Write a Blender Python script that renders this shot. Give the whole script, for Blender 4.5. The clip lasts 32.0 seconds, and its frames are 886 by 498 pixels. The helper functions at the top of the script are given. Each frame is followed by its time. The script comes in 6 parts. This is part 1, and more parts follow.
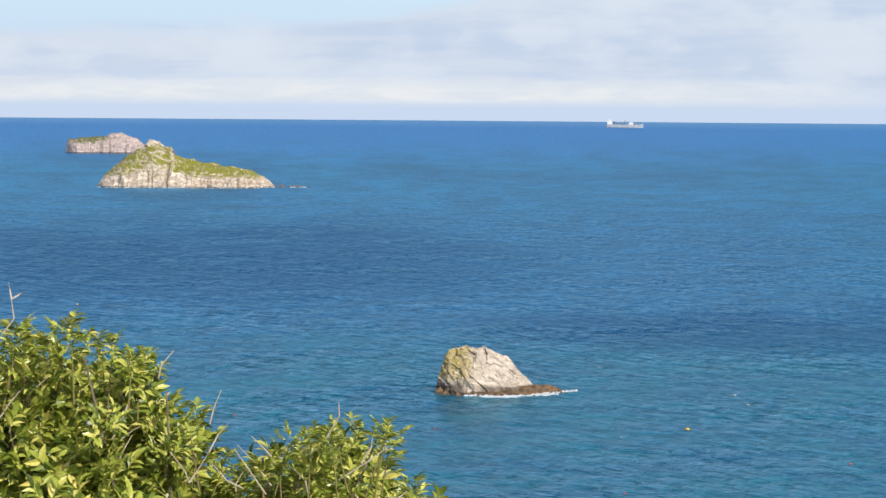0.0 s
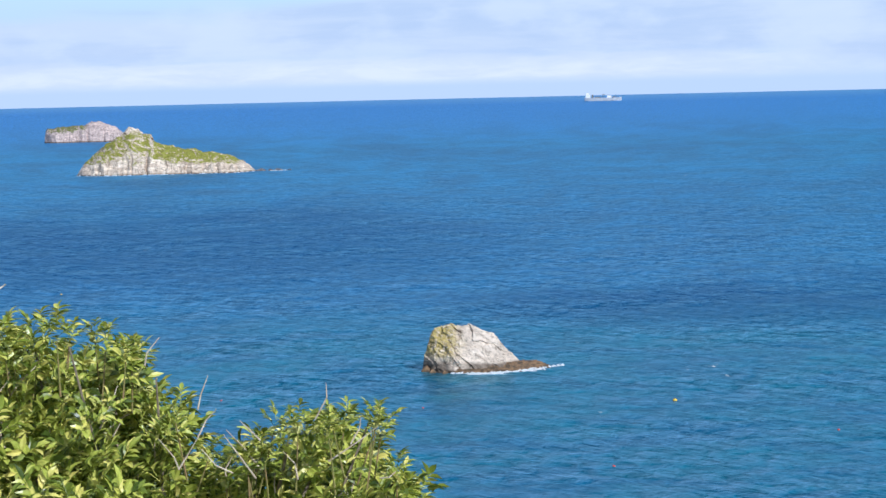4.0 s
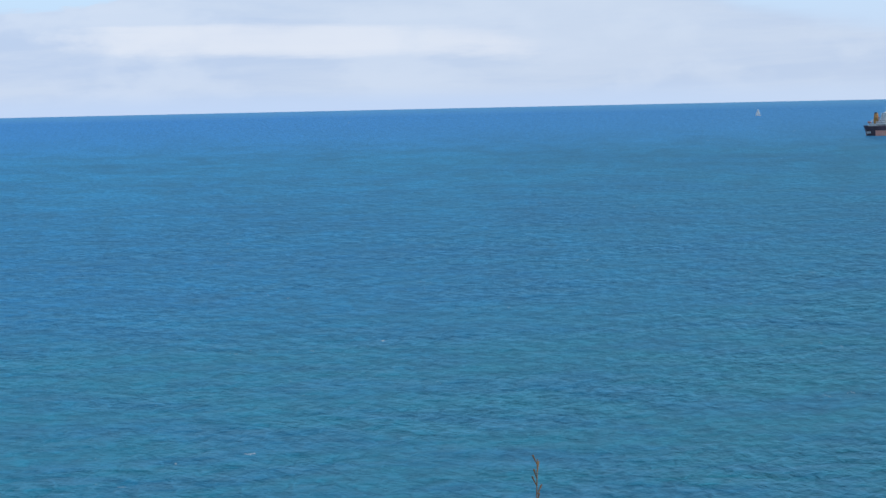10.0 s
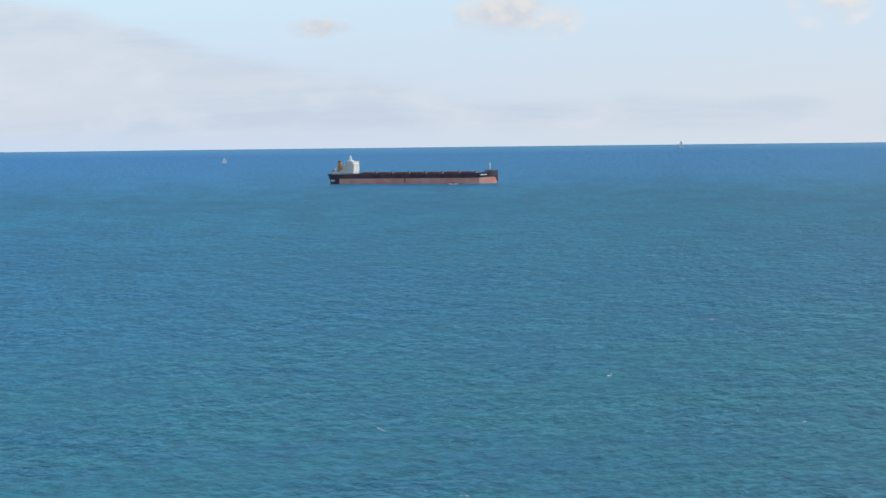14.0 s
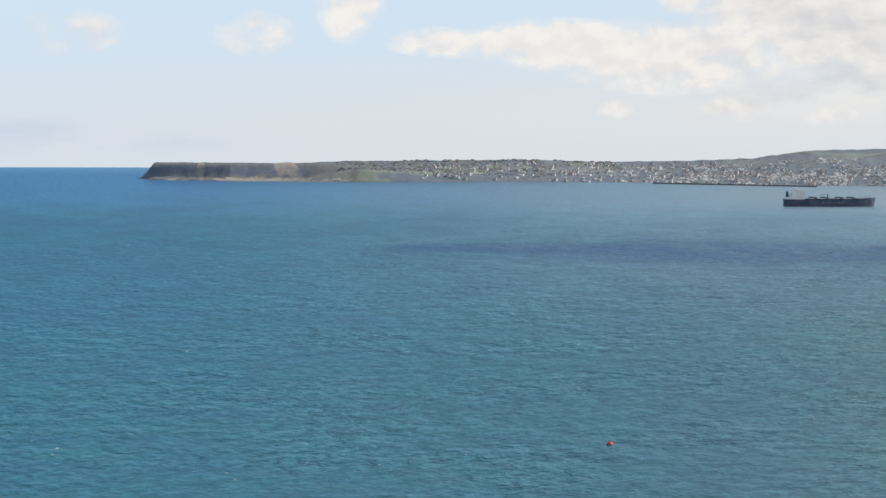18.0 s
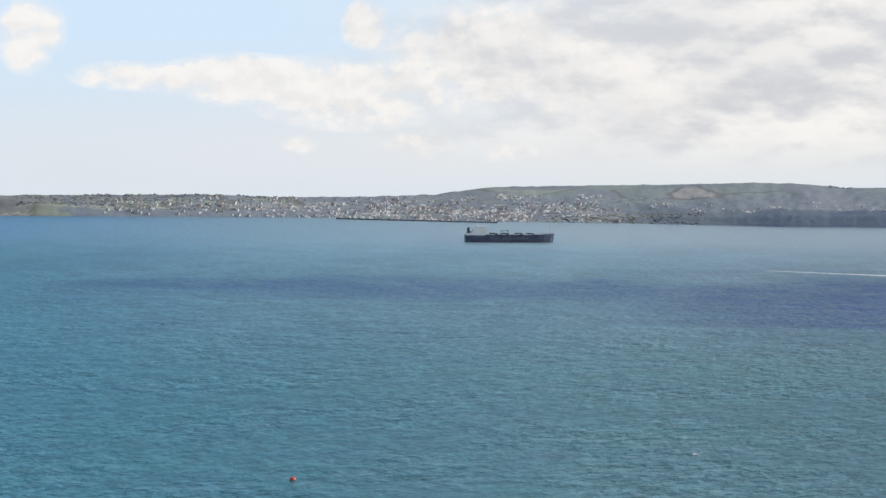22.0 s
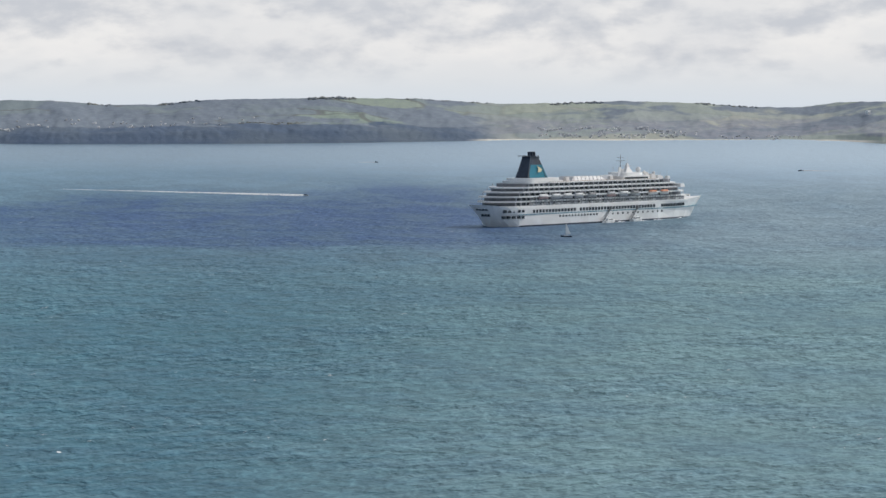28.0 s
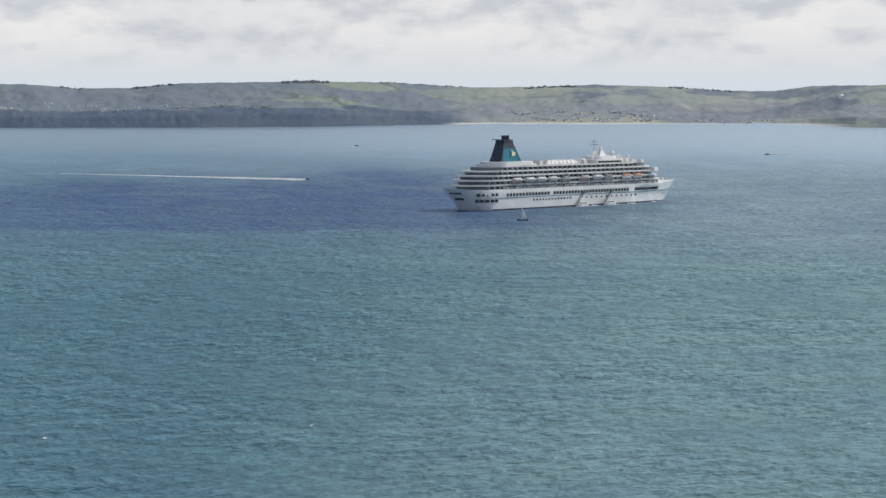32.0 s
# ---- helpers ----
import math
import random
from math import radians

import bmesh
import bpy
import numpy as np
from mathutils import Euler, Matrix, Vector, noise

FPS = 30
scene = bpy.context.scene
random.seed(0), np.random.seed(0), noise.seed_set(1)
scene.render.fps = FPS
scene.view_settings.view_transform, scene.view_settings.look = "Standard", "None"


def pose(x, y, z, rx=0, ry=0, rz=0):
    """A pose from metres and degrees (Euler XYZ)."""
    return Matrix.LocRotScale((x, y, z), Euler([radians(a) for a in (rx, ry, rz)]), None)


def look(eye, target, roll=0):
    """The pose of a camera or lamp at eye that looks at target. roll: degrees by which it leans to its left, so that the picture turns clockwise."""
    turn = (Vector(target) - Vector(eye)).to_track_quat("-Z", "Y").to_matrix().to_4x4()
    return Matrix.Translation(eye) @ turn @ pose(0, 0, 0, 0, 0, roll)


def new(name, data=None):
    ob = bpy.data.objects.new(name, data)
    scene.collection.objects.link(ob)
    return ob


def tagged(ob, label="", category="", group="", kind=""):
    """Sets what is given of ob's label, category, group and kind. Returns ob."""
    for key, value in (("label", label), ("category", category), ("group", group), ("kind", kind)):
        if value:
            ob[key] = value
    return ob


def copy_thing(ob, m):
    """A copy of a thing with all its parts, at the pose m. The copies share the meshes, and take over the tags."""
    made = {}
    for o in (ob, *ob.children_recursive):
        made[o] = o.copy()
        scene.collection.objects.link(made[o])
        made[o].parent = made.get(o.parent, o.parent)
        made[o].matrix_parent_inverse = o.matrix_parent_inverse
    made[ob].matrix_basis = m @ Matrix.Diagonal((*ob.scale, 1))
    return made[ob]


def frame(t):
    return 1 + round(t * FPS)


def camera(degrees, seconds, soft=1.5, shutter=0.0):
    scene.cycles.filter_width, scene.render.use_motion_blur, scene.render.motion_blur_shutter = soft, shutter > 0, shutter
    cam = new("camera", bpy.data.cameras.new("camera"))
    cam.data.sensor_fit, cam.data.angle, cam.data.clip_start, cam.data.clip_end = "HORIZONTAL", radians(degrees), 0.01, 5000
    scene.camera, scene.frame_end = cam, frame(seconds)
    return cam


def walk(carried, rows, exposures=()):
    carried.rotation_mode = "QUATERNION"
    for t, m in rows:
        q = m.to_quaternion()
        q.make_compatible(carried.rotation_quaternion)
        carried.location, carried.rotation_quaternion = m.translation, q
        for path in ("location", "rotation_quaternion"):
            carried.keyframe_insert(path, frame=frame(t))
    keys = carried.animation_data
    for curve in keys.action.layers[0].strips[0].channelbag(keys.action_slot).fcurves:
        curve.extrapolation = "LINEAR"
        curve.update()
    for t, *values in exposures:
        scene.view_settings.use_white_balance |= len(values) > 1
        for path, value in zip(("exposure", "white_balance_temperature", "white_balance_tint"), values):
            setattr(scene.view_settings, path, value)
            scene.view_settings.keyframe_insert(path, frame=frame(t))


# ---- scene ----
# A sea bay from a cliff-top: x east, y north, metres. Bearings in degrees from north, clockwise.
EYE = 68.0          # lens height above the water
FLAT, RIM = 3000.0, 4900.0   # the water is level to FLAT and lifts gently to the horizon at RIM
LIFT = (EYE - 0.00462 * RIM) / (RIM - FLAT) ** 2


def sea_z(r):
    return LIFT * (r - FLAT) ** 2 if r > FLAT else 0.0


def polar(bearing, r, z=None):
    a = radians(bearing)
    return Vector((r * math.sin(a), r * math.cos(a), sea_z(r) if z is None else z))


def aim(bearing, tilt, lean):
    return pose(0, 0, EYE, 90 + tilt, 0, -bearing) @ pose(0, 0, 0, 0, 0, lean)


cam = camera(21.147, 32.0, soft=1.5)
PATH = [
    (0.0, 107.908, -3.362, 0.441), (0.5, 107.873, -3.449, 0.052), (1.0, 107.770, -3.361, -0.455), (1.5, 107.931, -3.328, -0.572),
    (2.0, 108.103, -3.349, -0.736), (2.5, 108.017, -3.500, -0.683), (3.0, 107.941, -3.660, -0.882), (3.5, 108.110, -3.849, -1.123),
    (5.5, 108.700, -3.795, -1.447), (6.0, 108.998, -3.814, -1.274), (6.5, 109.368, -3.740, -1.276), (7.0, 110.468, -3.737, -0.869),
    (7.5, 112.668, -3.523, -0.729), (8.0, 117.072, -2.930, -0.571), (8.5, 122.154, -2.917, -0.587), (9.0, 128.513, -3.241, -0.830),
    (9.5, 133.478, -3.427, -0.866), (10.0, 138.667, -3.651, -1.227), (10.5, 143.644, -3.291, -1.171), (11.0, 147.899, -3.240, -1.192),
    (11.5, 150.985, -3.323, -0.337), (12.0, 151.671, -2.979, -0.342), (12.5, 151.763, -2.787, -0.582), (13.0, 151.756, -2.748, -0.427),
    (13.5, 151.499, -2.725, -0.666), (15.5, 152.929, -2.587, 0.086), (16.0, 155.816, -2.356, 0.132), (16.5, 161.071, -2.615, 0.186),
    (17.0, 166.015, -2.812, 0.241), (17.5, 168.593, -2.741, 0.171), (18.0, 169.549, -2.218, 0.125), (18.5, 170.491, -1.605, 0.187),
    (19.0, 170.967, -1.623, 0.178), (19.5, 170.960, -1.540, 0.196), (20.0, 170.939, -1.490, 0.127), (20.5, 171.130, -1.628, 0.244),
    (21.0, 171.461, -1.781, 0.278), (21.5, 173.898, -1.419, 0.422), (22.0, 177.187, -1.328, 0.453), (22.5, 180.525, -1.769, 0.482),
    (23.0, 183.825, -2.155, 0.279), (23.5, 185.855, -2.364, 0.397), (24.0, 188.640, -2.438, 0.208), (24.5, 191.687, -2.661, 0.065),
    (25.0, 193.529, -2.887, 0.021), (25.5, 194.696, -3.196, 0.166), (27.5, 194.968, -3.187, 0.100), (28.0, 194.915, -3.242, 0.072),
    (28.5, 194.979, -3.270, 0.194), (29.0, 195.100, -3.473, 0.259), (29.5, 195.374, -3.632, 0.224), (30.0, 195.621, -3.693, 0.289),
    (30.5, 195.182, -3.531, 0.269), (31.0, 195.108, -3.528, 0.176), (31.5, 195.346, -3.652, 0.175), (32.0, 195.549, -3.634, 0.091),
]
walk(cam, [(t, aim(b, p, r)) for t, b, p, r in PATH], exposures=[(0, 0.0, 6380, 10), (1.0, 0.0, 6130, 10), (2.0, 0.0, 5950, 10), (3.0, 0.0, 5700, 10), (6, 0.0, 5300, 10), (9, -0.05, 5600, 10), (11, -0.04, 6200, 10), (13, 0.0, 6400, 10), (17, 0.0, 6600, 10), (19, 0.03, 6560, 10), (21, 0.03, 6520, 10), (22, 0.08, 6510, 10), (23, 0.10, 6500, 10), (25.5, 0.06, 6480, 10), (28, -0.05, 6350, 10), (32, -0.08, 6300, 10)])

# ---- light ----
SUN_BEARING, SUN_HEIGHT = 252.0, 38.0
sun_data = bpy.data.lights.new("sun", "SUN")
sun_data.energy, sun_data.angle, sun_data.color = 3.6, radians(0.5), (1.0, 0.94, 0.85)
sun = new("sun", sun_data)
sun.matrix_world = look(polar(SUN_BEARING, 900, 68 + 900 * math.tan(radians(SUN_HEIGHT))), (0, 0, 68))


class Nodes:
    """Short-hand for building node trees."""

    def __init__(self, tree):
        self.t = tree
        tree.nodes.clear()

    def add(self, kind, **values):
        n = self.t.nodes.new(kind)
        for key, value in values.items():
            setattr(n, key, value)
        return n

    def put(self, socket, value):
        if value is None:
            return
        if isinstance(value, bpy.types.NodeSocket):
            self.t.links.new(value, socket)
        elif isinstance(value, (tuple, list)) and len(value) == 3 and socket.type == "RGBA":
            socket.default_value = (*value, 1)
        else:
            socket.default_value = value

    def math(self, op, a, b=None, c=None, clamp=False):
        n = self.add("ShaderNodeMath", operation=op, use_clamp=clamp)
        for s, v in zip(n.inputs, (a, b, c)):
            self.put(s, v)
        return n.outputs[0]

    def step(self, x, lo, hi):
        """Smooth 0..1 as x goes from lo to hi (hi may lie below lo)."""
        n = self.add("ShaderNodeMapRange", interpolation_type="SMOOTHSTEP")
        flip = hi < lo
        for s, v in zip(n.inputs, (x, min(lo, hi), max(lo, hi), float(flip), float(not flip))):
            self.put(s, v)
        return n.outputs[0]

    def mix(self, f, a, b):
        n = self.add("ShaderNodeMix", data_type="RGBA")
        self.put(n.inputs[0], f), self.put(n.inputs[6], a), self.put(n.inputs[7], b)
        return n.outputs[2]

    def xyz(self, x, y, z=0.0):
        n = self.add("ShaderNodeCombineXYZ")
        for s, v in zip(n.inputs, (x, y, z)):
            self.put(s, v)
        return n.outputs[0]

    def noise(self, vec, scale, detail=4.0, rough=0.5, warp=0.0):
        n = self.add("ShaderNodeTexNoise")
        for k, v in (("Vector", vec), ("Scale", scale), ("Detail", detail), ("Roughness", rough), ("Distortion", warp)):
            self.put(n.inputs[k], v)
        return n.outputs[0]

    def scaled(self, vec, x, y, z):
        n = self.add("ShaderNodeMapping")
        self.put(n.inputs[0], vec), self.put(n.inputs[3], (x, y, z))
        return n.outputs[0]

    def ramp(self, f, *stops):
        n = self.add("ShaderNodeValToRGB")
        e = n.color_ramp.elements
        while len(e) < len(stops):
            e.new(0.5)
        for k, (p, c) in zip(e, stops):
            k.position, k.color = p, (*c, 1)
        self.put(n.inputs[0], f)
        return n.outputs[0]

    def bump(self, height, strength, distance):
        n = self.add("ShaderNodeBump")
        self.put(n.inputs["Strength"], strength), self.put(n.inputs["Distance"], distance), self.put(n.inputs["Height"], height)
        return n.outputs[0]

    def blob(self, a, e, a0, e0, wa, we):
        """A soft spot round (a0, e0)."""
        u = self.math("DIVIDE", self.math("SUBTRACT", a, a0), wa)
        v = self.math("DIVIDE", self.math("SUBTRACT", e, e0), we)
        d = self.math("ADD", self.math("MULTIPLY", u, u), self.math("MULTIPLY", v, v))
        return self.step(d, 1.6, 0.0)


def build_sky():
    world = bpy.data.worlds.new("sky")
    scene.world = world
    world.use_nodes = True
    n = Nodes(world.node_tree)
    at = n.add("ShaderNodeTexCoord").outputs["Generated"]
    sep = n.add("ShaderNodeSeparateXYZ")
    n.put(sep.inputs[0], at)
    x, y, z = sep.outputs
    A = n.math("DEGREES", n.math("ARCTAN2", x, y))
    A = n.math("ADD", A, n.math("MULTIPLY", n.math("LESS_THAN", A, 0.0), 360.0))
    E = n.math("DEGREES", n.math("ARCSINE", z))
    sky = n.add("ShaderNodeTexSky", sky_type="NISHITA", sun_disc=False, sun_elevation=radians(SUN_HEIGHT), sun_rotation=radians(SUN_BEARING), altitude=60.0, air_density=1.0, dust_density=1.0, ozone_density=2.0)
    up = n.math("MAXIMUM", z, 0.03)
    n.put(sky.inputs[0], n.xyz(x, y, up))
    gain = n.add("ShaderNodeVectorMath", operation="SCALE")
    n.put(gain.inputs[0], sky.outputs[0]), n.put(gain.inputs["Scale"], 0.075)
    col = gain.outputs[0]

    flat = n.xyz(n.math("MULTIPLY", A, 0.30), n.math("MULTIPLY", E, 0.62))
    streak = n.noise(n.xyz(n.math("MULTIPLY", A, 0.11), n.math("MULTIPLY", E, 1.0), 3.0), 1.0, 8, 0.6, 0.25)
    puff = n.noise(flat, 1.15, 6, 0.52)
    broad = n.noise(flat, 0.45, 3, 0.5)

    # clear air: pale low down, bluer above
    south = n.step(A, 138.0, 166.0)
    high = n.mix(south, (0.64, 0.84, 0.96), (0.61, 0.76, 0.91))
    low = n.mix(south, (0.60, 0.70, 0.86), (0.68, 0.74, 0.80))
    pale = n.mix(n.step(E, 0.2, 4.2), low, high)
    col = n.mix(n.step(E, 13.0, 4.5), col, pale)

    # bright bank low over the horizon in the east
    fleece = n.noise(n.xyz(n.math("MULTIPLY", A, 0.5), n.math("MULTIPLY", E, 2.4), 8.0), 1.0, 6, 0.6, 0.3)
    bank = n.math("MULTIPLY", n.step(E, 0.02, 0.30), n.step(n.math("ADD", E, n.math("MULTIPLY", n.math("SUBTRACT", fleece, 0.5), 0.7)), 0.86, 0.66))
    bank = n.math("MULTIPLY", bank, n.step(A, 124.0, 112.0))
    col = n.mix(n.math("MULTIPLY", bank, 0.9), col, n.mix(n.step(fleece, 0.35, 0.65), (0.74, 0.78, 0.83), (0.86, 0.87, 0.87)))

    # grey-lilac stratus, its top falling away towards the south
    top = n.math("SUBTRACT", n.math("ADD", 1.25, n.math("MULTIPLY", broad, 1.7)), n.math("MULTIPLY", n.step(A, 139.0, 154.0), 2.7))
    top = n.math("ADD", top, n.math("MULTIPLY", n.step(A, 104.0, 114.0), 1.5))
    top = n.math("SUBTRACT", top, n.math("MULTIPLY", n.blob(n.math("ADD", A, n.math("MULTIPLY", n.math("SUBTRACT", puff, 0.5), 14.0)), n.math("ADD", E, n.math("MULTIPLY", n.math("SUBTRACT", streak, 0.5), 3.0)), 128.8, 3.4, 3.8, 1.7), 2.2))
    body = n.step(n.math("SUBTRACT", n.math("ADD", E, n.math("MULTIPLY", streak, 1.2)), top), 0.85, 0.35)
    foot = n.step(n.math("ADD", n.math("ADD", E, n.math("MULTIPLY", n.step(A, 114.0, 126.0), 0.6)), n.math("MULTIPLY", streak, 0.3)), 0.55, 1.15)
    strat = n.math("MULTIPLY", n.math("MULTIPLY", body, foot), n.step(A, 172.0, 154.0))
    tone = n.mix(n.step(streak, 0.38, 0.62), (0.56, 0.65, 0.80), (0.68, 0.74, 0.83))
    tone = n.mix(n.math("MULTIPLY", n.step(puff, 0.44, 0.62), 0.7), tone, (0.75, 0.80, 0.87))
    tone = n.mix(n.math("MULTIPLY", n.step(A, 118.0, 145.0), 0.35), tone, (0.59, 0.65, 0.73))
    col = n.mix(n.math("MULTIPLY", strat, 0.9), col, tone)

    gleam = n.blob(n.math("ADD", A, n.math("MULTIPLY", n.math("SUBTRACT", puff, 0.5), 12.0)), n.math("ADD", E, n.math("MULTIPLY", n.math("SUBTRACT", streak, 0.5), 1.6)), 135.5, 1.35, 5.5, 0.42)
    col = n.mix(n.math("MULTIPLY", gleam, 0.75), col, (0.86, 0.86, 0.87))

    # fair-weather cumulus in the south: crisp bulging tops, soft grey feet; a broken layer of cloud in the west
    heap = n.noise(n.xyz(n.math("MULTIPLY", A, 0.85), n.math("MULTIPLY", E, 1.15), 2.0), 1.0, 8, 0.58, 0.15)
    heap_up = n.noise(n.xyz(n.math("MULTIPLY", n.math("ADD", A, 0.12), 0.85), n.math("MULTIPLY", n.math("ADD", E, 0.26), 1.15), 2.0), 1.0, 6, 0.55, 0.15)
    layer = n.noise(n.xyz(n.math("MULTIPLY", A, 0.34), n.math("MULTIPLY", E, 0.72), 6.0), 1.0, 7, 0.55, 0.1)
    layer_up = n.noise(n.xyz(n.math("MULTIPLY", A, 0.34), n.math("MULTIPLY", n.math("ADD", E, 0.42), 0.72), 6.0), 1.0, 6, 0.5, 0.1)
    mass = n.step(A, 172.5, 185.0)
    spots = None
    for a0, e0, wa, we, gain_ in ((167.3, 3.75, 0.75, 0.95, 0.34), (165.0, 2.95, 0.9, 0.5, 0.22), (169.6, 2.75, 1.3, 0.34, 0.26), (172.2, 2.70, 2.3, 0.58, 0.36), (175.0, 2.45, 2.6, 0.85, 0.36),
                                  (175.3, 4.0, 0.55, 0.6, 0.34), (178.6, 3.4, 3.0, 1.2, 0.36), (181.5, 2.6, 3.0, 1.1, 0.30), (160.7, 3.0, 1.1, 0.5, 0.20), (153.4, 2.85, 1.5, 0.55, 0.22), (148.4, 2.6, 1.0, 0.22, 0.20), (173.7, 1.15, 0.4, 0.22, 0.26), (176.6, 1.2, 0.9, 0.3, 0.25), (178.8, 1.0, 0.6, 0.25, 0.25)):
        b = n.math("MULTIPLY", n.blob(A, E, a0, e0, wa, we), gain_)
        spots = b if spots is None else n.math("MAXIMUM", spots, b)
    dens = n.math("ADD", heap, spots)
    edge_top = n.step(dens, 0.57, 0.80)
    edge_foot = n.math("MULTIPLY", n.step(dens, 0.44, 0.72), 0.5)
    cum = n.math("MAXIMUM", edge_top, edge_foot)
    cum = n.math("MULTIPLY", cum, n.math("MULTIPLY", n.step(E, 0.3, 1.3), n.step(spots, 0.0, 0.05)))
    overhead = n.math("MULTIPLY", n.step(n.math("ADD", puff, n.math("MULTIPLY", n.step(E, 7.0, 22.0), 0.06)), 0.46, 0.75), n.step(E, 6.0, 12.0))
    cum = n.math("MAXIMUM", cum, overhead)
    lit = n.step(n.math("SUBTRACT", heap, heap_up), -0.16, 0.14)
    shade = n.math("MULTIPLY", n.math("SUBTRACT", 1.0, lit), n.math("ADD", 0.30, n.math("MULTIPLY", n.step(A, 172.0, 180.0), 0.45)))
    cloud = n.mix(shade, (0.90, 0.875, 0.845), (0.60, 0.62, 0.655))
    cloud = n.mix(n.math("MULTIPLY", n.step(A, 168.0, 156.0), 0.75), cloud, n.mix(lit, (0.55, 0.61, 0.71), (0.74, 0.73, 0.745)))
    veil = n.math("MULTIPLY", n.math("MULTIPLY", n.step(A, 160.0, 186.0), 0.85), n.step(E, -0.2, 1.0))
    veil = n.math("MULTIPLY", veil, n.step(E, 16.0, 7.0))
    col = n.mix(n.math("MULTIPLY", veil, n.math("MAXIMUM", mass, n.step(E, 2.8, 1.2))), col, (0.76, 0.77, 0.775))
    col = n.mix(n.math("MULTIPLY", cum, 0.95), col, cloud)
    # the western layer: grey undersides, cream gaps towards the horizon
    deck = n.math("MULTIPLY", n.math("MULTIPLY", mass, n.step(E, 0.5, 1.6)), n.step(E, 18.0, 8.0))
    under = n.step(n.math("SUBTRACT", layer_up, n.math("SUBTRACT", layer, n.math("MULTIPLY", n.step(E, 1.2, 3.2), 0.05))), -0.09, 0.16)
    grey = n.mix(under, (0.91, 0.880, 0.845), (0.58, 0.595, 0.63))
    grey = n.mix(n.math("MULTIPLY", n.step(layer, 0.42, 0.62), 0.5), grey, (0.74, 0.74, 0.745))
    col = n.mix(n.math("MULTIPLY", deck, 0.85), col, grey)

    back = n.add("ShaderNodeBackground")
    n.put(back.inputs[0], col), n.put(back.inputs[1], 1.0)
    n.put(n.add("ShaderNodeOutputWorld").inputs[0], back.outputs[0])


build_sky()

# ---- materials ----


def material(name, colour, rough=0.6, vary=0.12, size=1.0, relief=0.0, metal=0.0, second=None, spec=0.4, gap=None):
    """A surface with broad and fine variation of its colour and a fine relief; size: metres of the broad variation."""
    m = bpy.data.materials.new(name)
    m.use_nodes = True
    n = Nodes(m.node_tree)
    at = n.add("ShaderNodeTexCoord").outputs["Object"]
    broad, fine = n.noise(at, 1.0 / size, 4, 0.6), n.noise(at, 9.0 / size, 5, 0.65)
    other = second or tuple(c * (1 - 2.2 * vary) for c in colour)
    col = n.mix(n.step(broad, 0.38, 0.64), colour, other)
    col = n.mix(n.math("MULTIPLY", n.step(fine, 0.45, 0.75), vary * 2), col, tuple(c * 0.6 for c in colour))
    if gap:
        rnd = n.add("ShaderNodeObjectInfo").outputs["Random"]
        col = n.mix(n.math("MULTIPLY", rnd, gap[0]), col, gap[1])
    p = n.add("ShaderNodeBsdfPrincipled")
    n.put(p.inputs["Base Color"], col), n.put(p.inputs["Metallic"], metal), n.put(p.inputs["Specular IOR Level"], spec)
    n.put(p.inputs["Roughness"], n.math("ADD", rough - 0.06, n.math("MULTIPLY", fine, 0.12)))
    if relief:
        n.put(p.inputs["Normal"], n.bump(fine, 0.6, relief))
    n.put(n.add("ShaderNodeOutputMaterial").inputs[0], p.outputs[0])
    return m


WAVE = 0.7      # steepness of the wind waves
REACH = 20.5    # stretch of the wave pattern away from the camera, fitted to its view
SKEW = 0.5      # shear of the pattern by bearing, so crests tilt as the camera sees them


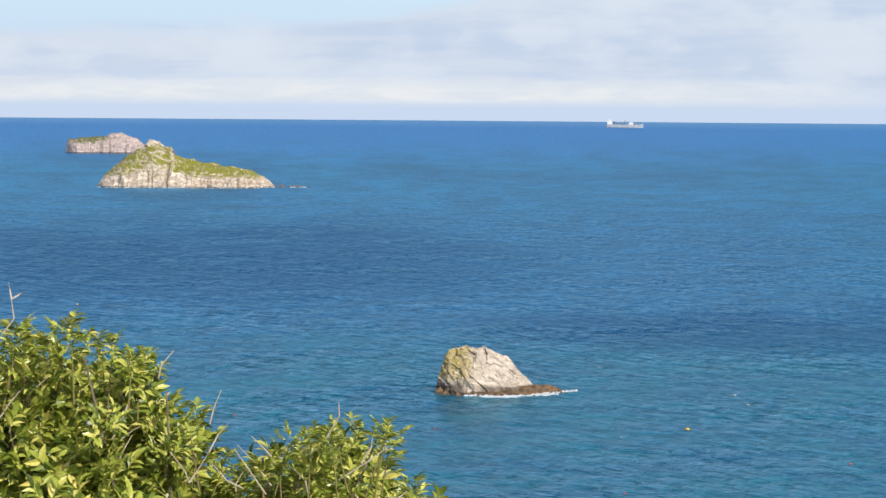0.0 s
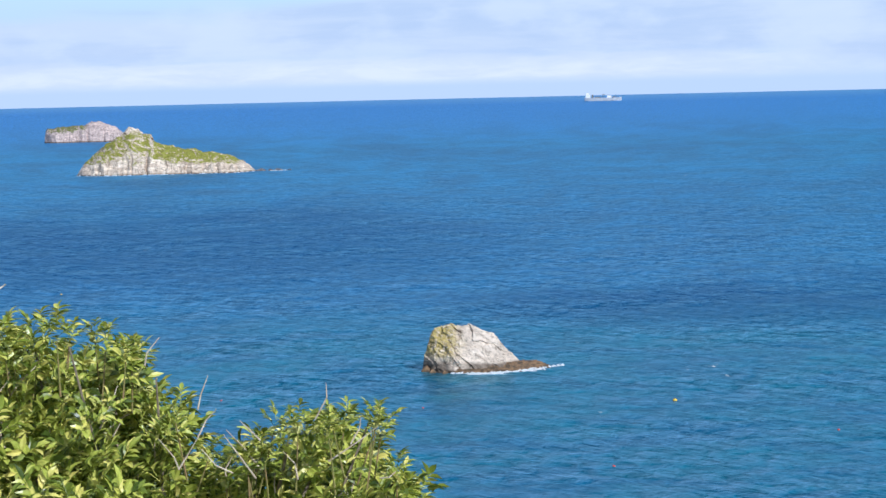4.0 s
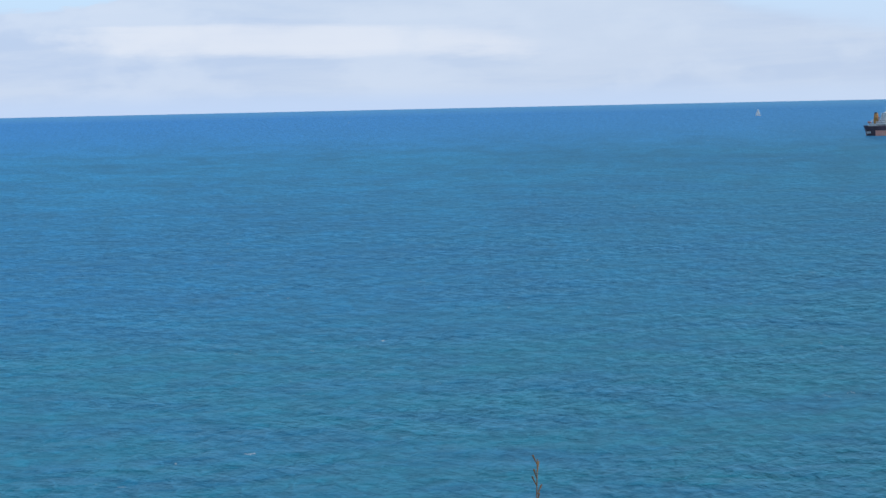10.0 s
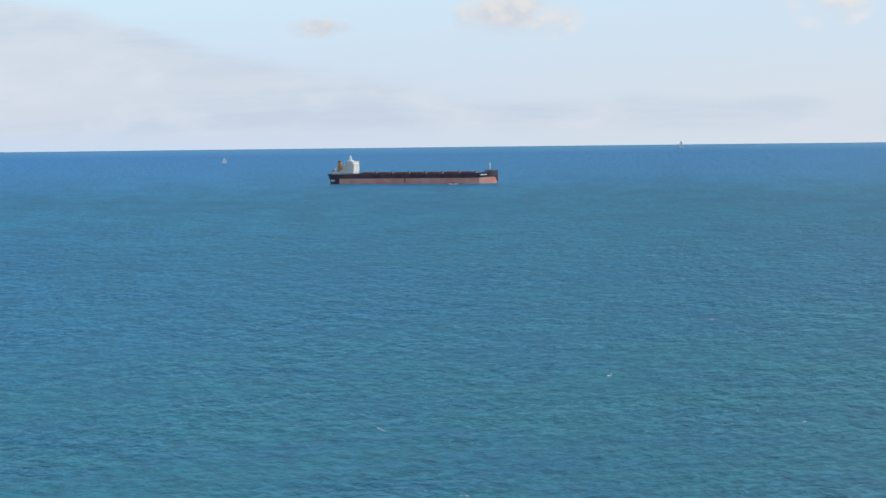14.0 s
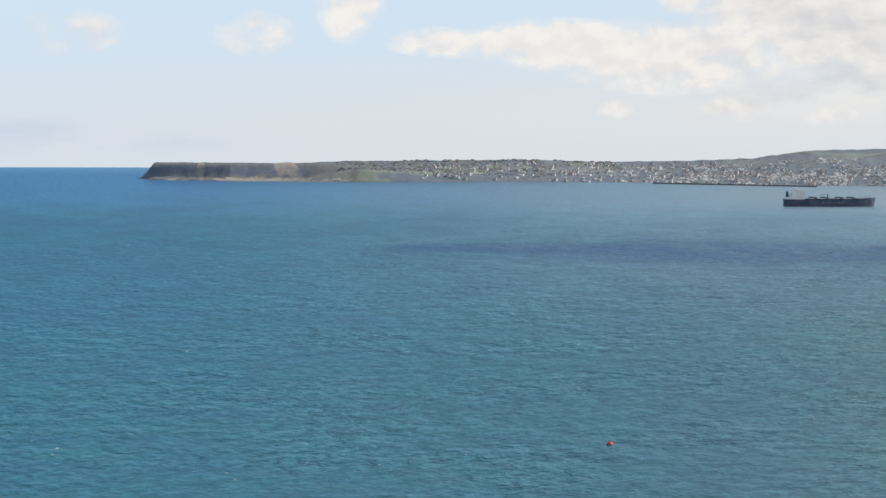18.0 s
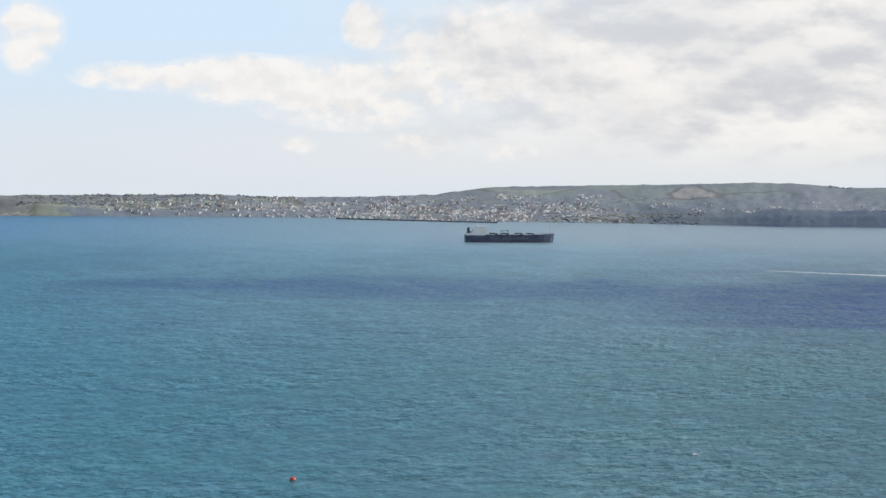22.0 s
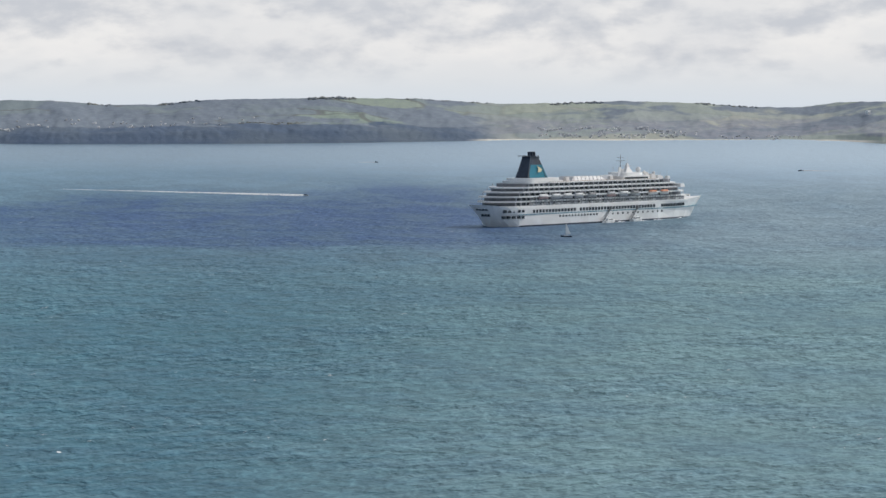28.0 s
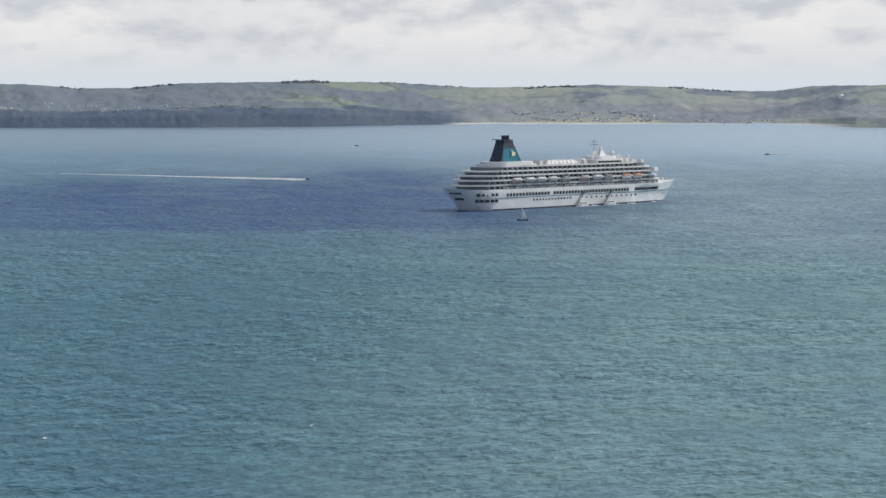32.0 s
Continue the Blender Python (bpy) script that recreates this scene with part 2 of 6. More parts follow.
def water_material():
    m = bpy.data.materials.new("sea_water")
    m.use_nodes = True
    n = Nodes(m.node_tree)
    at = n.add("ShaderNodeTexCoord").outputs["Object"]
    sep = n.add("ShaderNodeSeparateXYZ")
    n.put(sep.inputs[0], at)
    x, y, z = sep.outputs
    A = n.math("DEGREES", n.math("ARCTAN2", x, y))
    A = n.math("ADD", A, n.math("MULTIPLY", n.math("LESS_THAN", A, 0.0), 360.0))
    R = n.math("SQRT", n.math("ADD", n.math("MULTIPLY", x, x), n.math("MULTIPLY", y, y)))
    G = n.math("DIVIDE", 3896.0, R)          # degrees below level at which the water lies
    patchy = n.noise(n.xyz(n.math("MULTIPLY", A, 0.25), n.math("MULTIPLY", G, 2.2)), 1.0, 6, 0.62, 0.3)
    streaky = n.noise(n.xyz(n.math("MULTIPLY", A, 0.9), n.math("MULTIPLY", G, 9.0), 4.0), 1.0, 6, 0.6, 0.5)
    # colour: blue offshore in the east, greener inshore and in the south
    # far water is paler: grazing sheen and haze put into the colour
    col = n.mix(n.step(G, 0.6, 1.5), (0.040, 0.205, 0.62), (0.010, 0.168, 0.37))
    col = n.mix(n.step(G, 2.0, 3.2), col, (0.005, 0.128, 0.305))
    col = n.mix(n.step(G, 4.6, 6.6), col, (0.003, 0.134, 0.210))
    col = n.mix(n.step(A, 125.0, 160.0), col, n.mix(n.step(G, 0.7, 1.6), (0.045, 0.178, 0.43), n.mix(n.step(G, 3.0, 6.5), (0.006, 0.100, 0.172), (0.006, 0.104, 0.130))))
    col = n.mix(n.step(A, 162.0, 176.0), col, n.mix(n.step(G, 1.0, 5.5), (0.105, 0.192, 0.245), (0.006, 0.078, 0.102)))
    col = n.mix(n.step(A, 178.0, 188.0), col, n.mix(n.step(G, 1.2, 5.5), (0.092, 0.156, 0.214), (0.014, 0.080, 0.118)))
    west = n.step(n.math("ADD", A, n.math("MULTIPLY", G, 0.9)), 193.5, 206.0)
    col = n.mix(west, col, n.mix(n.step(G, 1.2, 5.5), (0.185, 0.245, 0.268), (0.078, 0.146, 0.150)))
    col = n.mix(n.math("MULTIPLY", n.step(patchy, 0.40, 0.64), n.math("MULTIPLY", n.step(G, 0.85, 1.5), 0.5)), col, n.mix(n.step(A, 140.0, 180.0), (0.002, 0.070, 0.205), (0.008, 0.055, 0.105)))
    wind = n.add("ShaderNodeVectorMath", operation="SCALE")
    n.put(wind.inputs[0], col), n.put(wind.inputs["Scale"], n.math("ADD", 1.0, n.math("MULTIPLY", n.math("MULTIPLY", n.math("SUBTRACT", n.step(streaky, 0.32, 0.68), 0.5), 0.56), n.step(G, 0.8, 1.4))))
    col = wind.outputs[0]
    # cloud shadows painted into the colour as dark blobs; the last is a slick
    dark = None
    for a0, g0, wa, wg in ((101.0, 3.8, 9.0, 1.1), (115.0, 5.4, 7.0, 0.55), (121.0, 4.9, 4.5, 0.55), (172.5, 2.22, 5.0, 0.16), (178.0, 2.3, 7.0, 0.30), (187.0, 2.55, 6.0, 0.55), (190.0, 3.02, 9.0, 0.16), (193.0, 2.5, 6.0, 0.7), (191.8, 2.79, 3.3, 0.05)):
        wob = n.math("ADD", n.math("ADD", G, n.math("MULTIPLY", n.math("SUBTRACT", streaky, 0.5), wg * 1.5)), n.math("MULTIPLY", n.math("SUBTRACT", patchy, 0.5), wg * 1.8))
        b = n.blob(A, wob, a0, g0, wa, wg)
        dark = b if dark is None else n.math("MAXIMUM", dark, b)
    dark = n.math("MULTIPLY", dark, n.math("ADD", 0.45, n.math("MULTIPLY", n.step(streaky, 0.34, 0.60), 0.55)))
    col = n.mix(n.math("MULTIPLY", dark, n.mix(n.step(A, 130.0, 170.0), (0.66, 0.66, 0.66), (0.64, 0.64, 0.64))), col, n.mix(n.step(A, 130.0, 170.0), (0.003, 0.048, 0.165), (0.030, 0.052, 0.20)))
    # wind waves: short crests, chop and ripples on a longer swell. The pattern is stretched away from the camera, more
    # so with distance, to fit its view. Two fields, laid out in sectors and blended without a seam.
    rx, ry = n.math("DIVIDE", x, n.math("MAXIMUM", R, 1.0)), n.math("DIVIDE", y, n.math("MAXIMUM", R, 1.0))

    def field(first):
        q = n.math("ADD", n.math("MULTIPLY", n.math("ROUND", n.math("DIVIDE", n.math("SUBTRACT", A, first), 24.0)), 24.0), first)
        rad = n.math("RADIANS", q)
        si, co = n.math("SINE", rad), n.math("COSINE", rad)
        u = n.math("SUBTRACT", n.math("MULTIPLY", x, co), n.math("MULTIPLY", y, si))
        far = n.math("ADD", n.math("MULTIPLY", x, si), n.math("MULTIPLY", y, co))
        w = n.math("MULTIPLY", n.math("SQRT", n.math("MAXIMUM", far, 20.0)), REACH)
        lean = n.math("MULTIPLY", n.math("COSINE", n.math("RADIANS", n.math("MULTIPLY", n.math("SUBTRACT", q, 108.0), 2.0))), SKEW)
        place = n.xyz(n.math("ADD", u, n.math("MULTIPLY", w, lean)), w, n.math("MULTIPLY", q, 3.7))

        def height(du, dw):
            move = n.add("ShaderNodeVectorMath", operation="ADD")
            n.put(move.inputs[0], place), n.put(move.inputs[1], (du, dw, 0.0))
            v = move.outputs[0]
            small, middle, swell = n.noise(v, 1 / 1.3, 1, 0.5, 0.3), n.noise(v, 1 / 2.9, 2, 0.5, 0.4), n.noise(v, 1 / 9.0, 1, 0.5, 0.2)
            return n.math("ADD", n.math("MULTIPLY", small, 0.34), n.math("ADD", n.math("MULTIPLY", middle, 1.5), n.math("MULTIPLY", swell, 2.6))), middle

        h0, middle = height(0, 0)
        su = n.math("DIVIDE", n.math("SUBTRACT", h0, height(0.25, 0)[0]), 0.25)
        sw = n.math("DIVIDE", n.math("SUBTRACT", h0, height(0, 0.25)[0]), 0.25)
        return q, place, su, sw, n.math("SUBTRACT", middle, 0.5)

    qa, place, ua, wa_, ta = field(100.0)
    _, _, ub, wb_, tb = field(112.0)
    w1 = n.math("DIVIDE", n.math("ABSOLUTE", n.math("SUBTRACT", A, qa)), 12.0)
    w0 = n.math("SUBTRACT", 1.0, w1)
    even = n.math("SQRT", n.math("ADD", n.math("MULTIPLY", w0, w0), n.math("MULTIPLY", w1, w1)))
    w0, w1 = n.math("DIVIDE", w0, even), n.math("DIVIDE", w1, even)

    def blend(p, q):
        return n.math("ADD", n.math("MULTIPLY", p, w0), n.math("MULTIPLY", q, w1))

    su, sw, crest = blend(ua, ub), blend(wa_, wb_), n.math("ADD", blend(ta, tb), 0.5)
    sx = n.math("ADD", n.math("MULTIPLY", su, ry), n.math("MULTIPLY", sw, rx))
    sy = n.math("SUBTRACT", n.math("MULTIPLY", sw, ry), n.math("MULTIPLY", su, rx))
    unit = n.add("ShaderNodeVectorMath", operation="NORMALIZE")
    n.put(unit.inputs[0], n.xyz(sx, sy, 1.0 / WAVE))
    normal = unit.outputs[0]
    # gusts roughen the water in long patches, calmer lanes lie between
    gust = n.math("ADD", 0.6, n.math("MULTIPLY", n.step(n.noise(n.scaled(at, 1.0, 0.6, 1.0), 1 / 60.0, 4, 0.6), 0.35, 0.68), 0.75))
    eyeward = n.math("ADD", n.math("MULTIPLY", su, -0.15), n.math("MULTIPLY", sw, -0.80))     # slope of the wave faces towards the camera
    eyeward = n.math("MULTIPLY", n.math("MULTIPLY", n.math("SUBTRACT", eyeward, n.math("MULTIPLY", n.math("SUBTRACT", crest, 0.5), 0.7)), WAVE), gust)
    eyeward = n.math("MULTIPLY", eyeward, n.math("ADD", 0.20, n.math("MULTIPLY", n.step(G, 0.9, 4.0), n.math("ADD", 0.74, n.math("MULTIPLY", n.step(A, 128.0, 116.0), 0.32)))))
    # crests lighter, troughs darker: light on the waves put into the colour
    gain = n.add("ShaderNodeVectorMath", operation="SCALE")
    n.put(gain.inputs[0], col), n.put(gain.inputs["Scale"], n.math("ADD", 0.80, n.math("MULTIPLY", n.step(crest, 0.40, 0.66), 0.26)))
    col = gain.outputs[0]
    # whitecaps
    cap = n.noise(place, 1 / 3.0, 5, 0.6, 0.8)
    rare = n.noise(at, 1 / 60.0, 3, 0.6)
    foam = n.math("MULTIPLY", n.step(cap, 0.675, 0.71), n.step(n.math("ADD", rare, n.math("MULTIPLY", n.step(A, 135.0, 165.0), 0.06)), 0.56, 0.64))
    body = n.add("ShaderNodeBsdfDiffuse")
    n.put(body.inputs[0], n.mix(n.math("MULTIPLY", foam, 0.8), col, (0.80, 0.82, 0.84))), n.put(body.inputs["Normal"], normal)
    gloss = n.add("ShaderNodeBsdfGlossy")
    # tint of the reflected sky, painted by bearing and distance
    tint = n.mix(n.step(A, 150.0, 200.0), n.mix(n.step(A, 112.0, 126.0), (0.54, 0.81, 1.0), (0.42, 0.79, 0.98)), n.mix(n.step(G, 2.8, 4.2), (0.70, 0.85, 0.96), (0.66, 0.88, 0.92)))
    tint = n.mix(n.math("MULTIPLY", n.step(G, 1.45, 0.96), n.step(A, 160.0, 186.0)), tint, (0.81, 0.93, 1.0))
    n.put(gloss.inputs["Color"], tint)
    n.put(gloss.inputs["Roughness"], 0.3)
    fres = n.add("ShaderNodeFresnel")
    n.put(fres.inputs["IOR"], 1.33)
    # extra sheen on far water, painted by distance and bearing
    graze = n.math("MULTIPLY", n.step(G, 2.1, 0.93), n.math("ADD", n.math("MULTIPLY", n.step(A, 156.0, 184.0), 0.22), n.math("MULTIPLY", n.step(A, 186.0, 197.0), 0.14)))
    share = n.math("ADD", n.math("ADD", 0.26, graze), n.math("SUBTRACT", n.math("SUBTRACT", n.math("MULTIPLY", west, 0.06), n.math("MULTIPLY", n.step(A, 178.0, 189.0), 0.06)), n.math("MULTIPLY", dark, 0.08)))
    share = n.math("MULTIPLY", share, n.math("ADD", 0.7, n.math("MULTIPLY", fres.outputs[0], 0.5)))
    # sheen painted by slope: less on faces towards the camera, more on those away
    share = n.math("MULTIPLY", share, n.math("SUBTRACT", 1.1, n.math("MULTIPLY", n.math("MAXIMUM", n.math("MINIMUM", eyeward, 0.40), -0.95), n.math("SUBTRACT", 2.3, n.math("MULTIPLY", n.step(A, 112.0, 126.0), 0.6)))))
    # haze along the horizon, put in as more sheen
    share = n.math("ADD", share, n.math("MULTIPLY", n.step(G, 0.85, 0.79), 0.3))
    share = n.math("MULTIPLY", share, 1.0, clamp=True)
    out = n.add("ShaderNodeMixShader")
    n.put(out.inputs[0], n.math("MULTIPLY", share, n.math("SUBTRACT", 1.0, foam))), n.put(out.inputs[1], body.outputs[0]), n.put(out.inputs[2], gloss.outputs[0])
    n.put(n.add("ShaderNodeOutputMaterial").inputs[0], out.outputs[0])
    return m


WATER = water_material()


def rock_material(name, pale, dark, lichen, grass=None, grass_from=900.0, size=4.0, weed=None, stack=False, crag=900.0, green_to=900.0):
    """Rock with strata and cracks; grass above a wavy height; a dark wet band at the tide line."""
    m = bpy.data.materials.new(name)
    m.use_nodes = True
    n = Nodes(m.node_tree)
    at = n.add("ShaderNodeTexCoord").outputs["Object"]
    sep = n.add("ShaderNodeSeparateXYZ")
    n.put(sep.inputs[0], at)
    z = sep.outputs[2]
    broad, fine = n.noise(at, 1 / size, 5, 0.62), n.noise(at, 7 / size, 6, 0.66)
    strata = n.noise(n.scaled(at, 0.35, 0.6, 1.6), 2.4 / size, 5, 0.6, 1.0)
    col = n.mix(n.step(broad, 0.35, 0.65), pale, tuple(0.5 * (a + b) for a, b in zip(pale, dark)))
    col = n.mix(n.step(strata, 0.55, 0.40), dark, col)
    col = n.mix(n.math("MULTIPLY", n.step(fine, 0.46, 0.66), 0.5), col, tuple(c * 0.55 for c in dark))
    if lichen:
        col = n.mix(n.math("MULTIPLY", n.step(n.noise(at, 2.5 / size, 6, 0.7), 0.5, 0.62), lichen[3]), col, lichen[:3])
    nz = n.add("ShaderNodeSeparateXYZ")
    n.put(nz.inputs[0], n.add("ShaderNodeNewGeometry").outputs["Normal"])
    if stack:
        # ochre lichen on the seaward shoulder, slanting joints, weed-brown ledge
        x = sep.outputs[0]
        ochre = n.math("MULTIPLY", n.step(n.math("ADD", x, n.math("MULTIPLY", broad, 6.0)), -0.5, -6.0), n.step(n.noise(at, 1.1, 6, 0.7), 0.38, 0.52))
        col = n.mix(n.math("MULTIPLY", n.math("MULTIPLY", ochre, n.step(z, 2.0, 5.5)), 0.85), col, (0.44, 0.34, 0.08))
        slant = n.math("ADD", n.math("ADD", n.math("MULTIPLY", x, 0.55), n.math("MULTIPLY", z, 0.83)), n.math("MULTIPLY", n.noise(at, 0.22, 4, 0.6), 5.0))
        fissure = n.noise(n.xyz(n.math("MULTIPLY", slant, 0.75), n.math("MULTIPLY", sep.outputs[1], 0.12), n.math("MULTIPLY", n.math("SUBTRACT", n.math("MULTIPLY", x, 0.83), n.math("MULTIPLY", z, 0.55)), 0.10)), 1.0, 5, 0.6)
        col = n.mix(n.math("MULTIPLY", n.step(n.math("ABSOLUTE", n.math("SUBTRACT", fissure, 0.47)), 0.022, 0.004), 0.6), col, (0.13, 0.10, 0.08))
        face = n.math("MULTIPLY", n.step(fissure, 0.50, 0.62), n.step(x, -5.0, 0.0))
        col = n.mix(n.math("MULTIPLY", face, 0.55), col, (0.86, 0.74, 0.63))
        band = n.math("MULTIPLY", n.step(n.math("ADD", z, n.math("MULTIPLY", broad, 1.5)), 3.2, 2.3), n.step(x, -7.0, -2.0))
        col = n.mix(n.math("MULTIPLY", band, 0.8), col, n.mix(n.step(fine, 0.4, 0.6), (0.16, 0.12, 0.085), (0.08, 0.06, 0.045)))
        # dark left foot: wet rock, with its shadow put into the colour
        foot = n.math("MULTIPLY", n.step(n.math("ADD", z, n.math("MULTIPLY", broad, 2.0)), 4.8, 2.4), n.step(x, -6.0, -9.5))
        col = n.mix(n.math("MULTIPLY", foot, 0.85), col, (0.075, 0.058, 0.045))
    if grass:
        crack = n.noise(n.scaled(at, 1.0, 1.0, 0.35), 1.3 / size, 5, 0.62, 0.6)
        col = n.mix(n.math("MULTIPLY", n.step(n.math("ABSOLUTE", n.math("SUBTRACT", crack, 0.5)), 0.022, 0.004), 0.8), col, tuple(v * 0.35 for v in dark))
        level = n.math("ADD", z, n.math("MULTIPLY", n.math("SUBTRACT", broad, 0.5), grass_from * 1.6))
        g = n.math("MULTIPLY", n.step(level, grass_from * 0.9, grass_from * 1.12), n.step(nz.outputs[2], 0.42, 0.60))
        g = n.math("MULTIPLY", g, n.step(n.noise(at, 2.2 / size, 5, 0.7), 0.70, 0.60))
        g = n.math("MULTIPLY", g, n.step(n.math("ADD", z, n.math("MULTIPLY", broad, 14.0)), crag + 9.0, crag + 3.0))
        g = n.math("MULTIPLY", g, n.step(n.math("ADD", sep.outputs[0], n.math("MULTIPLY", broad, 12.0)), green_to + 14.0, green_to))
        col = n.mix(g, col, n.mix(n.step(fine, 0.4, 0.62), grass, tuple(c * 0.55 for c in grass)))
    wet = n.step(n.math("ADD", z, n.math("MULTIPLY", broad, 1.2)), *(weed or (1.5, 0.9)))
    col = n.mix(n.math("MULTIPLY", wet, 0.85), col, (0.10, 0.072, 0.05))
    p = n.add("ShaderNodeBsdfPrincipled")
    n.put(p.inputs["Base Color"], col), n.put(p.inputs["Roughness"], 0.85), n.put(p.inputs["Specular IOR Level"], 0.25)
    n.put(p.inputs["Normal"], n.bump(n.math("ADD", fine, strata), 0.8, size * 0.09))
    n.put(n.add("ShaderNodeOutputMaterial").inputs[0], p.outputs[0])
    return m


ROCK_PALE = rock_material("pale_limestone", (0.83, 0.71, 0.58), (0.61, 0.51, 0.41), None, size=6.0, weed=(1.7, 0.9), stack=True)
WEEDY = material("weed_covered_ledge", (0.27, 0.165, 0.085), 0.7, 0.3, 1.3, 0.25, second=(0.075, 0.055, 0.035))
ROCK_ISLE = rock_material("island_rock", (0.92, 0.78, 0.63), (0.56, 0.45, 0.35), None, grass=(0.31, 0.31, 0.055), grass_from=9.0, size=9.0, weed=(2.0, 1.0), crag=36.0)
ROCK_FAR = rock_material("far_island_rock", (0.78, 0.62, 0.55), (0.48, 0.38, 0.35), None, grass=(0.19, 0.20, 0.07), grass_from=13.0, size=9.0, weed=(2.6, 1.2), crag=27.0, green_to=4.0)


def land_material():
    """Fields with hedges, woods and scrub; bare rock where it is steep; distance haze is put into the colours."""
    m = bpy.data.materials.new("coast_land")
    m.use_nodes = True
    n = Nodes(m.node_tree)
    at = n.add("ShaderNodeTexCoord").outputs["Object"]
    flat = n.scaled(at, 0.6, 0.6, 0.0)
    warp = n.add("ShaderNodeVectorMath", operation="ADD")
    push = n.add("ShaderNodeVectorMath", operation="SCALE")
    nt = n.add("ShaderNodeTexNoise")
    n.put(nt.inputs["Vector"], flat), n.put(nt.inputs["Scale"], 1 / 150.0)
    n.put(push.inputs[0], nt.outputs["Color"]), n.put(push.inputs["Scale"], 60.0)
    n.put(warp.inputs[0], flat), n.put(warp.inputs[1], push.outputs[0])
    cells = n.add("ShaderNodeTexVoronoi")
    n.put(cells.inputs["Vector"], warp.outputs[0]), n.put(cells.inputs["Scale"], 1 / 95.0)
    edge = n.add("ShaderNodeTexVoronoi", feature="DISTANCE_TO_EDGE")
    n.put(edge.inputs["Vector"], warp.outputs[0]), n.put(edge.inputs["Scale"], 1 / 95.0)
    pick = n.add("ShaderNodeSeparateColor")
    n.put(pick.inputs[0], cells.outputs["Color"])
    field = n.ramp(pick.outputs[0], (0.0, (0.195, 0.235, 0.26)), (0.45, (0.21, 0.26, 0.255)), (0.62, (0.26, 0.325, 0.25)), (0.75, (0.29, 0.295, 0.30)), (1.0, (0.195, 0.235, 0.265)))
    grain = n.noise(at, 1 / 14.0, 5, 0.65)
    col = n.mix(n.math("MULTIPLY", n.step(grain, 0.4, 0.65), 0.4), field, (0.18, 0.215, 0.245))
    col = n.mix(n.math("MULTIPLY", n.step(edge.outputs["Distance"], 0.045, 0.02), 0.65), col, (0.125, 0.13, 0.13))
    wood = n.noise(at, 1 / 210.0, 5, 0.6, 0.3)
    sp = n.add("ShaderNodeSeparateXYZ")
    n.put(sp.inputs[0], at)
    A = n.math("ADD", n.math("DEGREES", n.math("ARCTAN2", sp.outputs[0], sp.outputs[1])), n.math("MULTIPLY", n.math("LESS_THAN", sp.outputs[0], 0.0), 360.0))
    west = n.step(A, 193.5, 197.5)
    # western meadows, their colour lightened for the sun on them
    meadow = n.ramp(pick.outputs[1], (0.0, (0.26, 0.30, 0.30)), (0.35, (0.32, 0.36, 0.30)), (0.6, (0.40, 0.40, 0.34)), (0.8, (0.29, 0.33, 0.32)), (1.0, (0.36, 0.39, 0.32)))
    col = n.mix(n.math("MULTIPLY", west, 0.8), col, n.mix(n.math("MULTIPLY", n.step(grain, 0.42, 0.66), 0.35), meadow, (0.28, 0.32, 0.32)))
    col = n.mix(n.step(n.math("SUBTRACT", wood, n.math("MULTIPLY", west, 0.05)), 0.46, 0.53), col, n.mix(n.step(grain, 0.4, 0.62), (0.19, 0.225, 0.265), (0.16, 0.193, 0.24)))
    nz = n.add("ShaderNodeSeparateXYZ")
    n.put(nz.inputs[0], n.add("ShaderNodeNewGeometry").outputs["Normal"])
    rock = n.noise(n.scaled(at, 1, 1, 0.25), 1 / 18.0, 6, 0.68, 0.5)
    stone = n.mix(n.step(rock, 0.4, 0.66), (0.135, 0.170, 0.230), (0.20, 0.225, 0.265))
    Z = n.math("ADD", sp.outputs[2], n.math("MULTIPLY", n.math("SUBTRACT", rock, 0.5), 30.0))
    bare = n.blob(A, Z, 163.72, 45.0, 0.10, 22.0)                  # quarry scars in pale limestone, and sunlit cliff patches put into the colour
    for spot in ((165.75, 48.0, 0.34, 14.0), (164.9, 25.0, 1.1, 4.0), (163.1, 23.0, 0.4, 3.0), (166.6, 25.0, 0.9, 2.4)):
        bare = n.math("MAXIMUM", bare, n.blob(A, Z, *spot))
    sand = n.math("MULTIPLY", n.math("MULTIPLY", n.step(A, 195.4, 196.2), n.step(A, 205.6, 204.8)), n.step(sp.outputs[2], 24.6, 22.6))
    scrub = n.math("MULTIPLY", n.step(A, 168.6, 167.2), n.step(A, 166.0, 166.5))
    shore_wood = n.math("MULTIPLY", n.math("MULTIPLY", n.step(A, 181.0, 183.0), n.step(A, 196.6, 195.6)), n.step(n.math("ADD", sp.outputs[2], n.math("MULTIPLY", n.math("SUBTRACT", wood, 0.5), 60.0)), 52.0, 47.0))
    # shore woods in slate blue: the haze is part of their colour
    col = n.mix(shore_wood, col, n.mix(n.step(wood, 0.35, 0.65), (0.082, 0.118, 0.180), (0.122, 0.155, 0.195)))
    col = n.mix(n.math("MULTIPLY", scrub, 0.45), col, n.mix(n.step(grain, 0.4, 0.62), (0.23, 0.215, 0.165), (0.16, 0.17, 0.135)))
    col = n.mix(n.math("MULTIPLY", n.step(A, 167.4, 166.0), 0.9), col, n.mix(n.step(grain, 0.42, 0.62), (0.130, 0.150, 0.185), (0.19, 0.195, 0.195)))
    col = n.mix(n.math("MULTIPLY", n.step(nz.outputs[2], 0.66, 0.46), n.step(A, 183.0, 180.0)), col, stone)
